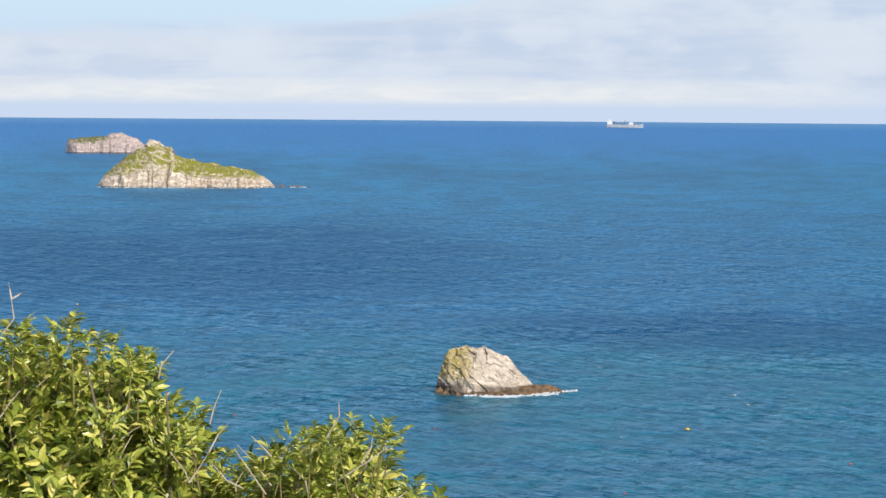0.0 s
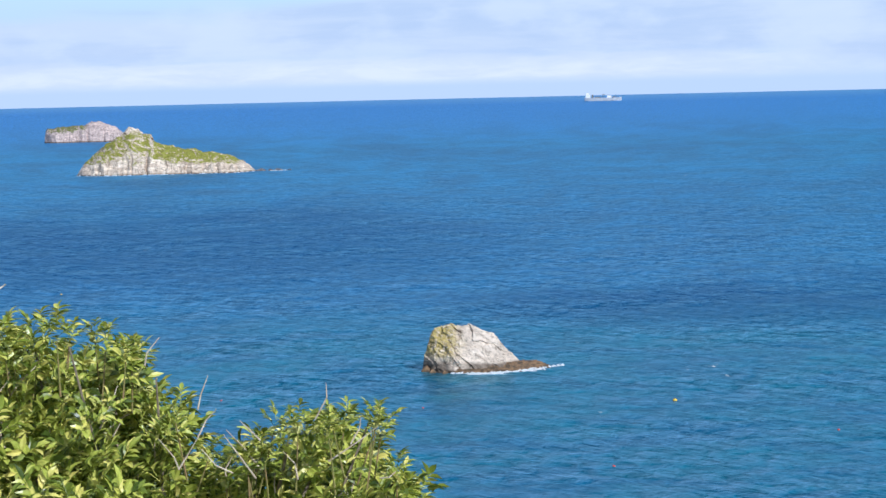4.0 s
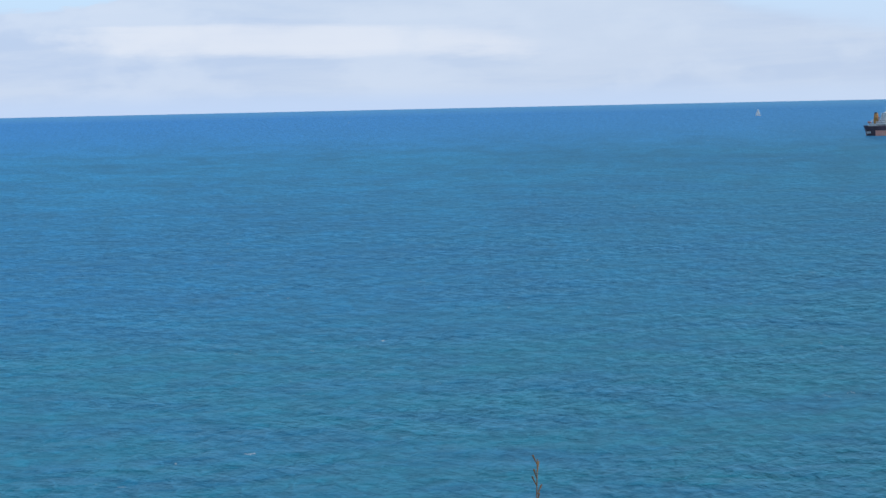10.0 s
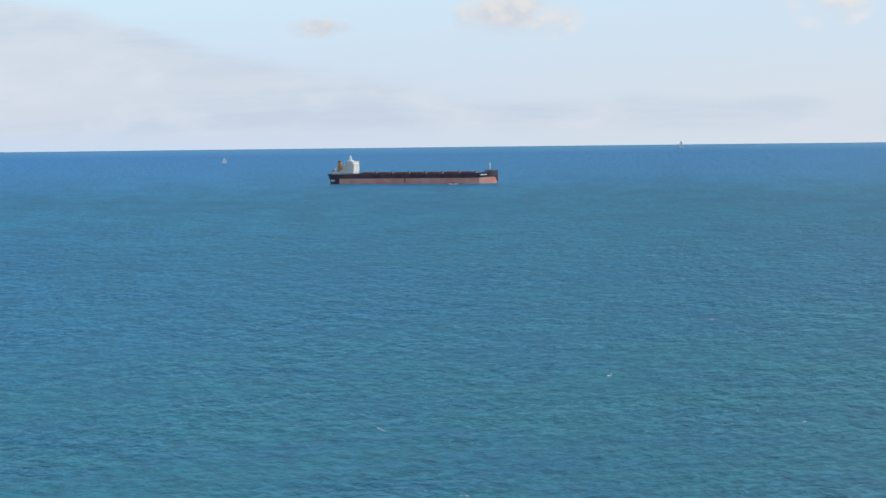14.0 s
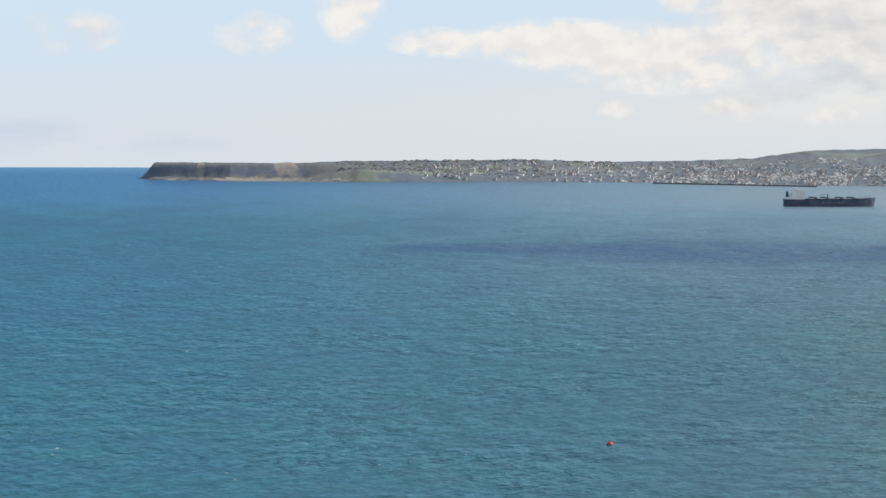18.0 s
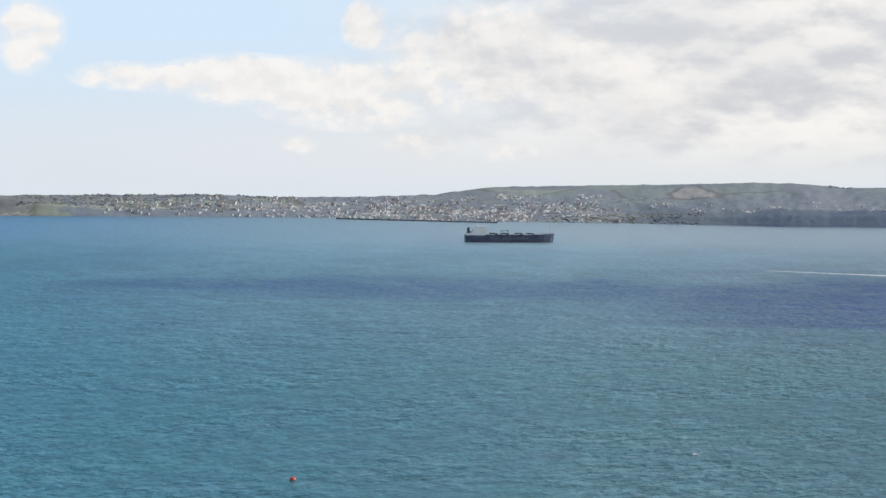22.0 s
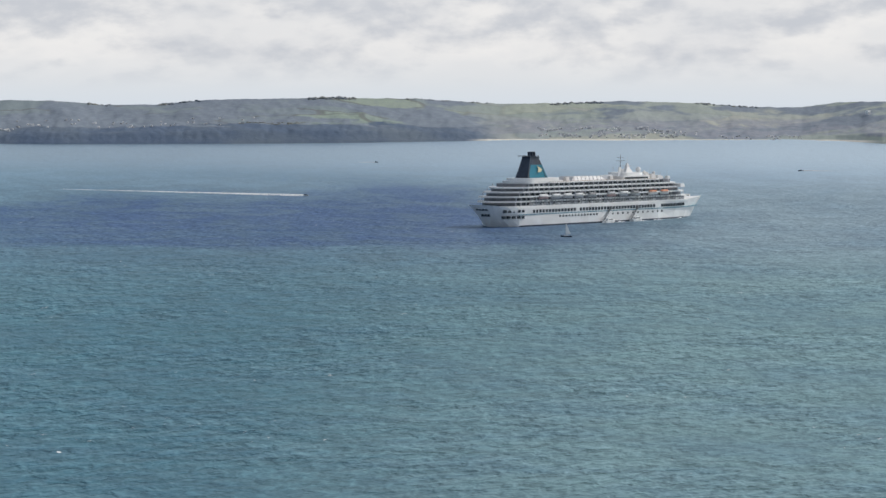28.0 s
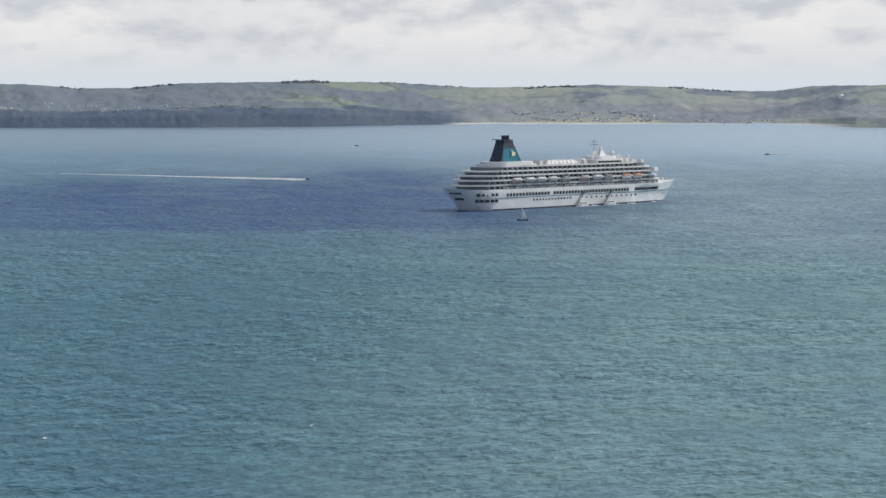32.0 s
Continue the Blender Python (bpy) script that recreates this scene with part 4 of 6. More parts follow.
def build_stack():
    """The pale sea stack: tilted beds that break off one over another, and a low shelf of weedy rock at its foot."""
    rock = thing("rock", Matrix.Translation(polar(109.25, 571)) @ pose(0, 0, 0, 0, 0, -109.25), "pale weathered limestone rock standing in the sea", "rock")

    def crag(u, v):
        x = -14.8 + 25.0 * u
        top, foot = lerp_list(STACK, x), lerp_list(STACK_FOOT, x)
        ridge = 0.8 + 0.06 * x
        if v < 0.66:
            t = v / 0.66
            y, z = -foot + (foot + ridge) * t ** 1.25, -1.6 + (top + 1.6) * (1 - (1 - t) ** 1.25)
            near = 1.0 if t < 0.9 else (1 - t) / 0.1
        else:
            t = (v - 0.66) / 0.34
            y, z, near = ridge + (foot * 0.9 - ridge) * t, top - (top + 1.6) * t ** 1.4, 0.0
        p = Vector((x, y, z))
        wob = noise.fractal(p * 0.16 + Vector((3, 0, 0)), 1.0, 2.0, 3)
        b = z + lerp_list(BED, x) + 2.6 * wob
        k1, k2 = b / 3.7, b / 1.25 + 1.5 * noise.noise(p * 0.28)
        step1 = (1 - (k1 - math.floor(k1))) ** 1.4 * (0.75 + 0.5 * noise.noise(Vector((math.floor(k1) * 3.1, x * 0.12, 0))))
        step2 = (1 - (k2 - math.floor(k2))) ** 1.2
        ribs = (0.42 if x < -5.5 else 0.16) * max(0.0, 0.5 + 1.4 * noise.noise(p * 0.35 + Vector((0, 8, 0))))
        out = 0.75 * step1 * max(0.15, 0.6 + noise.noise(p * 0.25)) + ribs * step2 + (0.75 if x < -5.5 else 0.4) * noise.fractal(p * 0.6, 1.0, 2.1, 5)
        out *= min(1.0, (z + 1.6) / 2.5) * min(1.0, u * 25, (1 - u) * 18)
        side = -0.55 if x < -9 else -0.12
        return (x + side * out * near, y - 0.85 * out * near, z + out * (0.25 + 0.30 * (1 - near)))

    part("crag", Shape().grid(crag, 270, 150), ROCK_PALE, rock)

    def shelf(u, v):
        x = -7.0 + 23.6 * u
        mid = lerp_list([(-7, -7.0), (0, -6.2), (8, -3.4), (12, -0.8), (16.6, 2.2)], x)
        half = lerp_list([(-7, 1.2), (-4, 3.2), (2, 4.0), (8, 3.8), (12, 2.6), (15, 1.6), (16.6, 0.25)], x)
        s_ = 2 * v - 1
        y = mid + half * s_
        rag = noise.fractal(Vector((x * 0.35, y * 0.5, 2)), 1.0, 2.1, 5)
        h = lerp_list([(-1, -1.0), (-0.93, 0.1), (-0.7, 0.75), (-0.3, 1.35), (0.4, 1.9), (0.85, 1.7), (1, -1.0)], s_) * lerp_list([(-7, 0.7), (0, 0.95), (6, 1.0), (10, 1.0), (13, 0.75), (16.0, 0.3), (16.6, 0.1)], x)
        h = h + 0.55 * rag * (1 if h > 0 else 0)
        tread = 0.42
        h = 0.45 * h + 0.55 * (math.floor(h / tread + 0.4 * noise.noise(Vector((x * 0.5, y * 0.5, 0)))) * tread)
        return (x, y + 0.5 * rag, h)

    part("shelf", Shape().grid(shelf, 130, 44), WEEDY, rock, "low ledge of brown weedy rock")
    rnd = random.Random(14)
    for x, y, w, h in ((-13.8, -4.0, 1.3, 1.8), (-12.4, -6.4, 1.0, 1.2), (15.2, -0.6, 0.9, 0.7), (9.0, -7.4, 0.8, 0.6), (-9.4, -8.6, 1.1, 1.0)):
        part("boulder", crag_shape(rnd, w, w * 0.8, h), WEEDY, rock, "dark wet boulder awash").location = (x, y, -0.3)
    return rock


build_stack()
foam_patches("foam", "white surf breaking along the foot of the rock", (109.25, 571),
             [(x, lerp_list([(-7, -8.9), (0, -10.6), (8, -7.6), (12, -3.8), (16.6, 1.6)], x), 1.5, 0.5) for x in (-6.5, -5, -3.5, -2, -0.5, 1, 2.5, 4, 5.5, 7, 8.5, 10, 11.5, 13, 14.5, 16)] + [(1, -11.3, 4.5, 0.5), (10, -6.8, 2.5, 0.7), (12.6, -4.4, 1.8, 0.6), (17.4, 2.0, 1.2, 0.3), (18.6, 2.6, 0.9, 0.15)], 5, 0.5, 15)

ISLE = [(-77, 0), (-75, 4), (-68, 12), (-58, 22), (-44, 32), (-38, 35), (-32, 40), (-24, 39), (-20, 34), (-14, 35), (-11, 28), (0, 24), (8, 22), (25, 19.5), (34, 18.5), (42, 17.5), (55, 14), (66, 8), (73, 4), (76, 0)]
BLUFFS = [(0, 1.0), (0.3, 0.86), (0.62, 0.60), (0.74, 0.49), (0.78, 0.44), (0.84, 0.27), (0.93, 0.13), (0.975, 0.03), (1, 0)]
island = build_islet("island", "steep rocky island with a grassy back and a craggy summit", (101.75, 2062), ISLE, 40, 36, ROCK_ISLE, 11.0, 7.0, 300, 150, BLUFFS, clefts=((-18, 2.2), (16, 2.0), (42, 2.5), (-58, 2.5), (58, 2.0)), category="island")
rnd = random.Random(77)
for x, y, z, w, h in ((-31, -3, 35.5, 5.0, 7.5), (-25, -4, 34.5, 4.2, 7.0), (-36, -3, 32, 3.6, 4.5), (-15, -2, 31, 3.2, 6.0), (-13, 0, 29, 2.2, 4.5), (-42, -6, 27, 3.0, 3.6), (-29, -12, 28, 3.0, 3.2), (-20, -9, 27, 2.6, 3.0), (38, -6, 14.5, 3.4, 3.0), (44, -5, 13.5, 3.0, 2.6), (-48, -10, 21, 2.6, 2.6), (-35, -17, 21, 2.2, 2.4), (5, -12, 15.5, 2.0, 1.8), (-4, -10, 17.5, 2.2, 2.0), (52, -4, 11, 2.4, 2.2), (-60, -8, 14, 2.6, 2.6)):
    part("outcrop", crag_shape(rnd, w * 1.2, w * 0.8, h * 0.62), ROCK_ISLE, island, "bare pale outcrop on the turf").location = (x, y, z - 1.0)
for i in range(26):
    x = rnd.uniform(-73, 72)
    w = rnd.uniform(1.6, 3.6)
    part("buttress", crag_shape(rnd, w, w * 0.7, w * rnd.uniform(1.2, 2.6) * min(1.0, lerp_list(ISLE, x) / 16 + 0.2)), ROCK_ISLE, island).location = (x, foot_line(ISLE, 35.0, x) + rnd.uniform(0, 2), -0.6)
foam_patches("foam", "thin white surf along the foot of the grassy island", (101.75, 2062),
             [(x, foot_line(ISLE, 39.5, x), 5, 0.9) for x in range(-72, 78, 8)] + [(80, -13, 5, 1.2), (90, -13, 6, 1.2), (98, -13, 5, 1.0)], 6, 0.62, 7)
FAR_ISLE = [(-53, 0), (-52, 14), (-49, 20), (-30, 21.5), (-10, 23), (4, 23), (10, 26), (18, 28.5), (28, 28), (40, 23), (50, 19), (60, 10), (64, 0)]
island = build_islet("island", "low outlying rocky island with a flat turf top", (99.75, 3440), FAR_ISLE, 30, 28, ROCK_FAR, 23.0, 7.0, 170, 80,
                     [(0, 1.0), (0.5, 0.95), (0.72, 0.72), (0.86, 0.42), (0.95, 0.12), (1, 0)], clefts=((-5, 3), (8, 3), (30, 3)), category="island")
for x, y, z, w, h in ((16, -4, 23, 6, 6), (24, -5, 22, 6, 7), (33, -4, 19, 5, 6), (10, -8, 18, 4, 5), (42, -4, 14, 4, 5), (4, -17, 3, 5, 9), (22, -18, 2, 6, 11), (-20, -18, 2, 6, 9), (-40, -16, 2, 5, 9), (48, -12, 1, 4, 8)):
    part("outcrop", crag_shape(rnd, w, w * 0.7, h), ROCK_FAR, island, "rosy bare outcrop").location = (x, y, z)

for b, r, w, h in ((103.98, 2052, 4.5, 2.2), (104.22, 2056, 3.0, 1.6), (104.42, 2054, 5.0, 1.9), (104.66, 2058, 2.2, 1.1)):
    ob = new("skerry", crag_shape(rnd, w, 2.2, h).mesh("skerry", STONE))
    ob.matrix_basis = Matrix.Translation(polar(b, r)) @ pose(0, 0, 0, 0, 0, -b)
    tagged(ob, "small dark skerry awash beside the grassy island", "rock")

# ---- ships ----


def hull_rings(stations, z_low, z_top, flare):
    """Cross-sections of a ship: stations of (x, half beam at deck, share of it at the water, deck height)."""
    rings = []
    for x, half, share, deck, *rake in stations:
        low = half * share
        w = x + (rake[0] if rake else 0.0)
        m = x * 0.55 + w * 0.45
        rings.append([(x, -half, deck), (m, -(half * 0.45 + low * 0.55), deck * 0.55), (w, -low, 0.0), (w, -low * 0.75, z_low),
                      (w, low * 0.75, z_low), (w, low, 0.0), (m, half * 0.45 + low * 0.55, deck * 0.55), (x, half, deck)])
    return rings


def outline(x0, x1, half, stern=6.0, bow=10.0, n=7):
    """Deck plan, rounded at both ends, counter-clockwise."""
    pts = [(x1 - bow + bow * math.sin(math.pi * i / (2 * n)), -half * math.cos(math.pi * i / (2 * n))) for i in range(n + 1)]
    pts += [(x, -y) for x, y in reversed(pts[:-1])]
    back = [(x0 + stern - stern * math.sin(math.pi * i / (2 * n)), half * math.cos(math.pi * i / (2 * n))) for i in range(n + 1)]
    back += [(x, -y) for x, y in reversed(back[:-1])]
    return pts + back


def build_cruise_ship():
    ship = thing("cruise_ship", heading(198.55, 1518, 236.0), "white cruise ship with a teal funnel, anchored in the bay", "ship")
    st = [(-113.5, 6.0, 0.5, 13.6, 13.0), (-112, 9.2, 0.5, 13.4, 12.0), (-109, 11.8, 0.56, 13.0, 10.0), (-103, 13.8, 0.74, 12.4, 6.0), (-94, 14.8, 0.95, 12, 2.0), (-60, 14.8, 1.0, 11.8, 0.0), (0, 14.8, 1.0, 11.8, 0.0), (50, 14.8, 0.97, 11.8, 0.0), (72, 13.8, 0.84, 12.0, -1.0), (90, 10.8, 0.76, 12.5, -3.0), (104, 6.6, 0.62, 13.0, -7.0), (112, 3.2, 0.5, 13.2, -11.0), (118.5, 0.4, 0.3, 13.6, -14.5)]
    part("hull", Shape().ring_loft(hull_rings(st, -2, 12, 1)), WHITE, ship)
    part("boot_stripe", Shape().ring_loft([[(x + k, -h * s - 0.15, 0.9), (x + k, -h * s - 0.15, -0.5), (x + k, h * s + 0.15, -0.5), (x + k, h * s + 0.15, 0.9)] for x, h, s, d, k in st]), NAVY, ship, "dark blue waterline stripe")
    part("sheer_stripe", Shape().ring_loft([[(x + k * 0.18, -h * (0.72 + 0.28 * s) - 0.12, 7.6), (x + k * 0.2, -h * (0.70 + 0.30 * s) - 0.12, 7.2), (x + k * 0.2, h * (0.70 + 0.30 * s) + 0.12, 7.2), (x + k * 0.18, h * (0.72 + 0.28 * s) + 0.12, 7.6)] for x, h, s, d, k in st[4:-1]]), TEAL, ship, "thin blue line along the hull")
    # port holes and windows in the hull
    for row, (z, step, x0, x1, w, h) in enumerate(((8.3, 3.1, -80, 82, 1.9, 1.9), (5.0, 3.1, -54, -14, 1.2, 1.2), (5.0, 5.4, 0, 58, 1.1, 1.0))):
        for side in (-1, 1):
            s = Shape()
            x = x0
            while x < x1:
                if int((x - x0) / step) % 14 != 13:
                    half = lerp_list([(q[0], q[1] * (0.45 if z < 7 else 0.72) + q[1] * q[2] * (0.55 if z < 7 else 0.28)) for q in st], x)
                    y = side * (half + 0.22)
                    s.box(x, x + w, min(y, y - side * 0.5), max(y, y - side * 0.5), z, z + h)
                x += step
            tagged(part("glazing_band", s, SHADE, ship, "row of dark cabin windows"), kind="stuff")
    # stern windows on the transom and the quarters
    for z, xs, ys in ((4.5, -108.2, 3.6), (8.2, -111.2, 4.4)):
        s = Shape()
        for y in np.arange(-ys, ys, 2.4):
            s.box(xs, xs + 3, y, y + 1.5, z + 2.0, z + 3.4)
        for x in np.arange(-105, -87, 3.6):
            y = -14.85 + max(0.0, (-94 - x) * (0.26 if z < 6 else 0.17))
            s.box(x, x + 2.4, y, y + 1.4, z + 0.6, z + 2.3)
        tagged(part("glazing_band", s, SHADE, ship, "row of dark stern windows"), kind="stuff")
    # decks: a white slab with bulwark, and a glazed wall set back under the next one
    tiers = [(11.8, -110, 92, 14.4, 15.0), (14.8, -109, 89, 13.8, 13.4), (17.7, -107, 86, 14.6, 13.2), (20.5, -103, 83, 14.6, 12.9), (23.2, -98, 78, 14.4, 12.6)]
    for i, (z, x0, x1, half, wall) in enumerate(tiers):
        part("deck", Shape().slab(outline(x0, x1, half, 17, 12), z, z + 0.35).slab(outline(x0 + 0.6, x1, half, 17, 12), z + 0.35, z + 0.9), WHITE, ship)
        top = 2.75
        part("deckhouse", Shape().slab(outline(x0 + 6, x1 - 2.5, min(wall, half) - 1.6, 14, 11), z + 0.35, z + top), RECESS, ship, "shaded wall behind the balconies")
        s = Shape()
        inner = min(wall, half) - 1.6
        for side in (-1, 1):
            for k in range(int((x1 - x0 - 32) / 3.1)):
                x = x0 + 17 + 3.1 * k
                y = side * (inner + 0.05)
                s.box(x, x + 2.5, min(y, y - side * 0.4), max(y, y - side * 0.4), z + 0.95, z + top - 0.1)
        tagged(part("glazing_band", s, SHADE, ship, "dark glazed balcony row"), kind="stuff")
        s = Shape()
        for side in (-1, 1):
            for k in range(int((x1 - x0 - 26) / 5)):
                x = x0 + 14 + 5 * k
                s.box(x, x + 0.25, side * half - 0.2 if side < 0 else half - 0.5, side * half + 0.5 if side < 0 else half + 0.2 - 0.4, z + 0.9, z + top)
        tagged(part("partition", s, GREY_BOAT, ship), kind="stuff")
    def lowered(*args, **more):
        ob = part(*args, **more)
        ob.location.z = -2.7
        return ob

    lowered("sun_deck", Shape().slab(outline(-66, 60, 12.2, 8, 12), 29.36, 29.43), DECK, ship, "teak sun deck")
    lowered("bulwark", Shape().slab(outline(-67, 61, 13.1, 8, 12), 28.6, 29.4), WHITE, ship)
    part("bridge_glazing", Shape().box(80.5, 81.6, -9, 9, 21.6, 22.9), SHADE, ship, "dark bridge windows")
    part("bridge_wing", Shape().box(72, 77, -16.5, 16.5, 20.6, 21.2).box(72.2, 76.8, -16.4, 16.4, 21.2, 23.0, 0.3), WHITE, ship)
    # lifeboats in davits, tenders further forward, and the promenade's posts and rails behind them
    for x, hull_paint, top_paint, label in ((-70, PINKISH, WHITE, "faded red lifeboat"), (-57.5, GREY_BOAT, WHITE, "white lifeboat"), (-46, GREY_BOAT, WHITE, "white lifeboat"), (-34.5, GREY_BOAT, WHITE, "white lifeboat"), (-21, GREY_BOAT, STEEL, "white lifeboat"),
                                            (-1, PINKISH, GREY_BOAT, "faded red lifeboat"), (12, GREY_BOAT, WHITE, "white lifeboat"), (24, GREY_BOAT, STEEL, "white lifeboat"), (43.5, WHITE, ORANGE, "orange tender boat"), (56, WHITE, ORANGE, "orange tender boat")):
        for side in (-1, 1):
            y = side * 14.9
            boat = part("lifeboat", Shape().ring_loft([[(x + dx, y + w * c, 16.4 + hgt * (1 + s_) * 0.55) for c, s_ in ((-1, 0.9), (-0.8, 0.1), (0, -1), (0.8, 0.1), (1, 0.9))] for dx, w, hgt in ((-4.6, 0.25, 0.7), (-3.6, 1.2, 1.2), (0, 1.5, 1.3), (3.6, 1.2, 1.2), (4.6, 0.25, 0.7))]), hull_paint, ship, label)
            part("canopy", Shape().ring_loft([[(x + dx, y - w, 18.5), (x + dx, y - w * 0.7, 18.5 + hh), (x + dx, y + w * 0.7, 18.5 + hh), (x + dx, y + w, 18.5)] for dx, w, hh in ((-4.2, 0.5, 0.3), (-2.8, 1.2, 0.9), (2.8, 1.2, 0.9), (4.2, 0.5, 0.3))]), top_paint, boat)
            for q in (x - 3.4, x + 3.4):
                part("davit", Shape().rod((q, y - side * 2.2, 12.4), (q, y - side * 0.4, 15.6), 0.28, k=4).rod((q, y - side * 0.4, 15.6), (q, y, 20.2), 0.24, k=4).rod((q, y, 20.2), (q, y - side * 2.4, 20.4), 0.2, k=4), GREY_BOAT, ship)
    for side in (-1, 1):
        posts, rails = Shape(), Shape()
        for k in range(58):
            x = -82 + 2.75 * k
            y = side * 14.3
            posts.box(x, x + 0.3, y - 0.15, y + 0.15, 12.6, 17.8)
            if k % 3 == 1:
                posts.box(x + 0.6, x + 2.1, y - side * 0.5 - 0.3, y - side * 0.5 + 0.3, 12.7, 14.0)
        for z in (13.1, 13.7, 15.6):
            rails.box(-84, 78, side * 14.45 - 0.06, side * 14.45 + 0.06, z, z + 0.16)
        tagged(part("promenade_post", posts, GREY_BOAT, ship, "row of white posts along the promenade"), kind="stuff")
        part("railing", rails, WHITE, ship)
    # funnel house, funnel and its mark
    lowered("funnel_house", Shape().slab(outline(-84, -40, 11.5, 9, 9), 28.6, 30.2).slab(outline(-81, -43, 10.2, 8, 8), 30.2, 31.8), WHITE, ship)
    lowered("glazing", Shape().slab(outline(-80, -44, 10.4, 8, 8), 29.0, 29.9), SHADE, ship)

    def stack(x0, x1, w, z, lean=0.0):
        return [(x0 + lean, -w, z), (x1 + lean, -w * 0.8, z), (x1 + lean, w * 0.8, z), (x0 + lean, w, z)]

    part("funnel", Shape().ring_loft([stack(-71.8, -51.5, 4.6, 28.6), stack(-69, -56, 3.8, 36), stack(-68.7, -56.7, 3.65, 37.2)]), TEAL, ship, "teal blue funnel")
    part("funnel_top", Shape().ring_loft([stack(-68.7, -56.7, 3.67, 37.2), stack(-67.6, -59.2, 3.12, 41.0)]), NAVY, ship, "dark top of the funnel")
    part("funnel_back", Shape().ring_loft([stack(-73.4, -65.8, 4.9, 28.6), stack(-70.4, -65.2, 3.95, 36), stack(-68.8, -66.0, 3.25, 41.0)]), NAVY, ship, "dark blue rear of the funnel")
    part("funnel_front", Shape().ring_loft([stack(-53.6, -50.9, 4.1, 28.6), stack(-57.4, -55.6, 3.2, 36), stack(-60.4, -58.8, 2.6, 41.0)]), NAVY, ship)
    part("funnel_cap", Shape().ring_loft([stack(-69, -58.6, 3.3, 41.0), stack(-68.5, -59.5, 3.4, 42.2)]), NAVY, ship, "dark funnel rim")
    for x in (-67, -64.6, -62.2):
        part("exhaust_pipe", Shape().rod((x, -1.2, 42), (x - 0.4, -1.2, 45.2), 0.9, 0.9, 8), NAVY, ship, "sooty exhaust pipe")
    part("funnel_wing", Shape().box(-71.5, -61, -4.0, 4.0, 42.4, 42.8), NAVY, ship)
    part("funnel_mark", Shape().ring_loft([[(-62.5, -4.45 * k, 32.6), (-59.6, -4.1 * k, 32.6), (-57.6, -3.75 * k, 34.2), (-59.4, -3.75 * k, 35.2), (-62.6, -3.9 * k, 36.4), (-61.4, -4.0 * k, 34.4)] for k in (0.98, 1.03)]), CREAM, ship, "pale yellow funnel mark")
    # pool glazing, radar mast, domes
    lowered("pool_roof", Shape().ring_loft([[(x0, -8, 29.1), (x1, -8, 29.1), (x1, 8, 29.1), (x0, 8, 29.1)] if z == 0 else [(x0 + 5, -5, 31.9), (x1 - 3, -5, 31.9), (x1 - 3, 5, 31.9), (x0 + 5, 5, 31.9)] for z, x0, x1 in ((0, -33, 3), (1, -33, 3))]), GREY_BOAT, ship, "pale glazed pool roof")
    for x in range(-30, 2, 4):
        lowered("roof_rib", Shape().rod((x, -8.0, 29.2), (x + 2.0, -5.0, 32.0), 0.22, k=4), WHITE, ship)
    # vents, lockers and small masts on the top decks
    for x, y, z, w, h in ((56, -5, 27.0, 2.4, 2.6), (60, 3, 27.0, 1.6, 3.4), (64, -4, 26.6, 2.0, 2.0), (68, -2, 26.4, 3.0, 1.6), (73, -5, 25.6, 1.4, 2.4), (8, -7, 26.7, 1.6, 2.2), (-36, -6, 26.7, 1.8, 2.4)):
        part("vent_house", Shape().box(x - w, x + w, y - 1.4, y + 1.4, z - 1.2, z + h, 0.3), WHITE, ship)
    for x, z, h in ((58, 27.0, 6.5), (66, 26.5, 5.2), (70, 26.2, 4.0), (77, 25.8, 6.0), (18, 28.0, 7.5)):
        part("aerial", Shape().rod((x, -2, z - 1), (x - 0.4, -2, z + h), 0.22, 0.10, 5), WHITE, ship)
    for x, y, z in ((24, -4, 31.2), (50, -3, 29.6), (63, -1, 29.0)):
        part("radome", Shape().turned([(0.4, -0.6), (1.1, 0.0), (1.35, 0.8), (1.0, 1.7), (0.2, 2.1)], 10, (x, y, z)), WHITE, ship, smooth=True)
    part("slanted_fin", Shape().ring_loft([[(19.5, -4.6, 28.5), (25.5, -4.6, 28.5), (25.5, -3.8, 28.5), (19.5, -3.8, 28.5)], [(21.0, -4.6, 34.5), (22.6, -4.6, 34.5), (22.6, -3.8, 34.5), (21.0, -3.8, 34.5)]]), WHITE, ship)
    lowered("forward_house", Shape().slab(outline(13, 53, 10, 6, 10), 28.7, 31.6).slab(outline(21, 47, 7.5, 5, 8), 31.6, 33.6), WHITE, ship)
    lowered("glazing", Shape().slab(outline(14, 52.5, 10.15, 6, 10), 29.6, 30.7), SHADE, ship)
    lowered("mast", Shape().ring_loft([stack(31, 39, 2.4, 33.6), stack(34, 37, 1.0, 36.5), stack(34.6, 36, 0.5, 39.5)]).rod((35.2, 0, 39.5), (35.2, 0, 43), 0.16, 0.08).rod((34.8, -4, 37.6), (34.8, 4, 37.6), 0.2), WHITE, ship, "white radar mast")
    for x, y in ((44, -2.5),):
        lowered("radome", Shape().turned([(0.5, 33.4), (1.5, 34.0), (1.9, 35.2), (1.4, 36.4), (0.3, 37.0)], 10, (x, y, 0)), WHITE, ship, smooth=True)
    lowered("signal_mast", Shape().rod((28, 0, 31), (28, 0, 45), 0.35, 0.12).rod((28, -3.5, 41), (28, 3.5, 41), 0.14).rod((28, -2.5, 43), (28, 2.5, 43), 0.12), STEEL, ship)
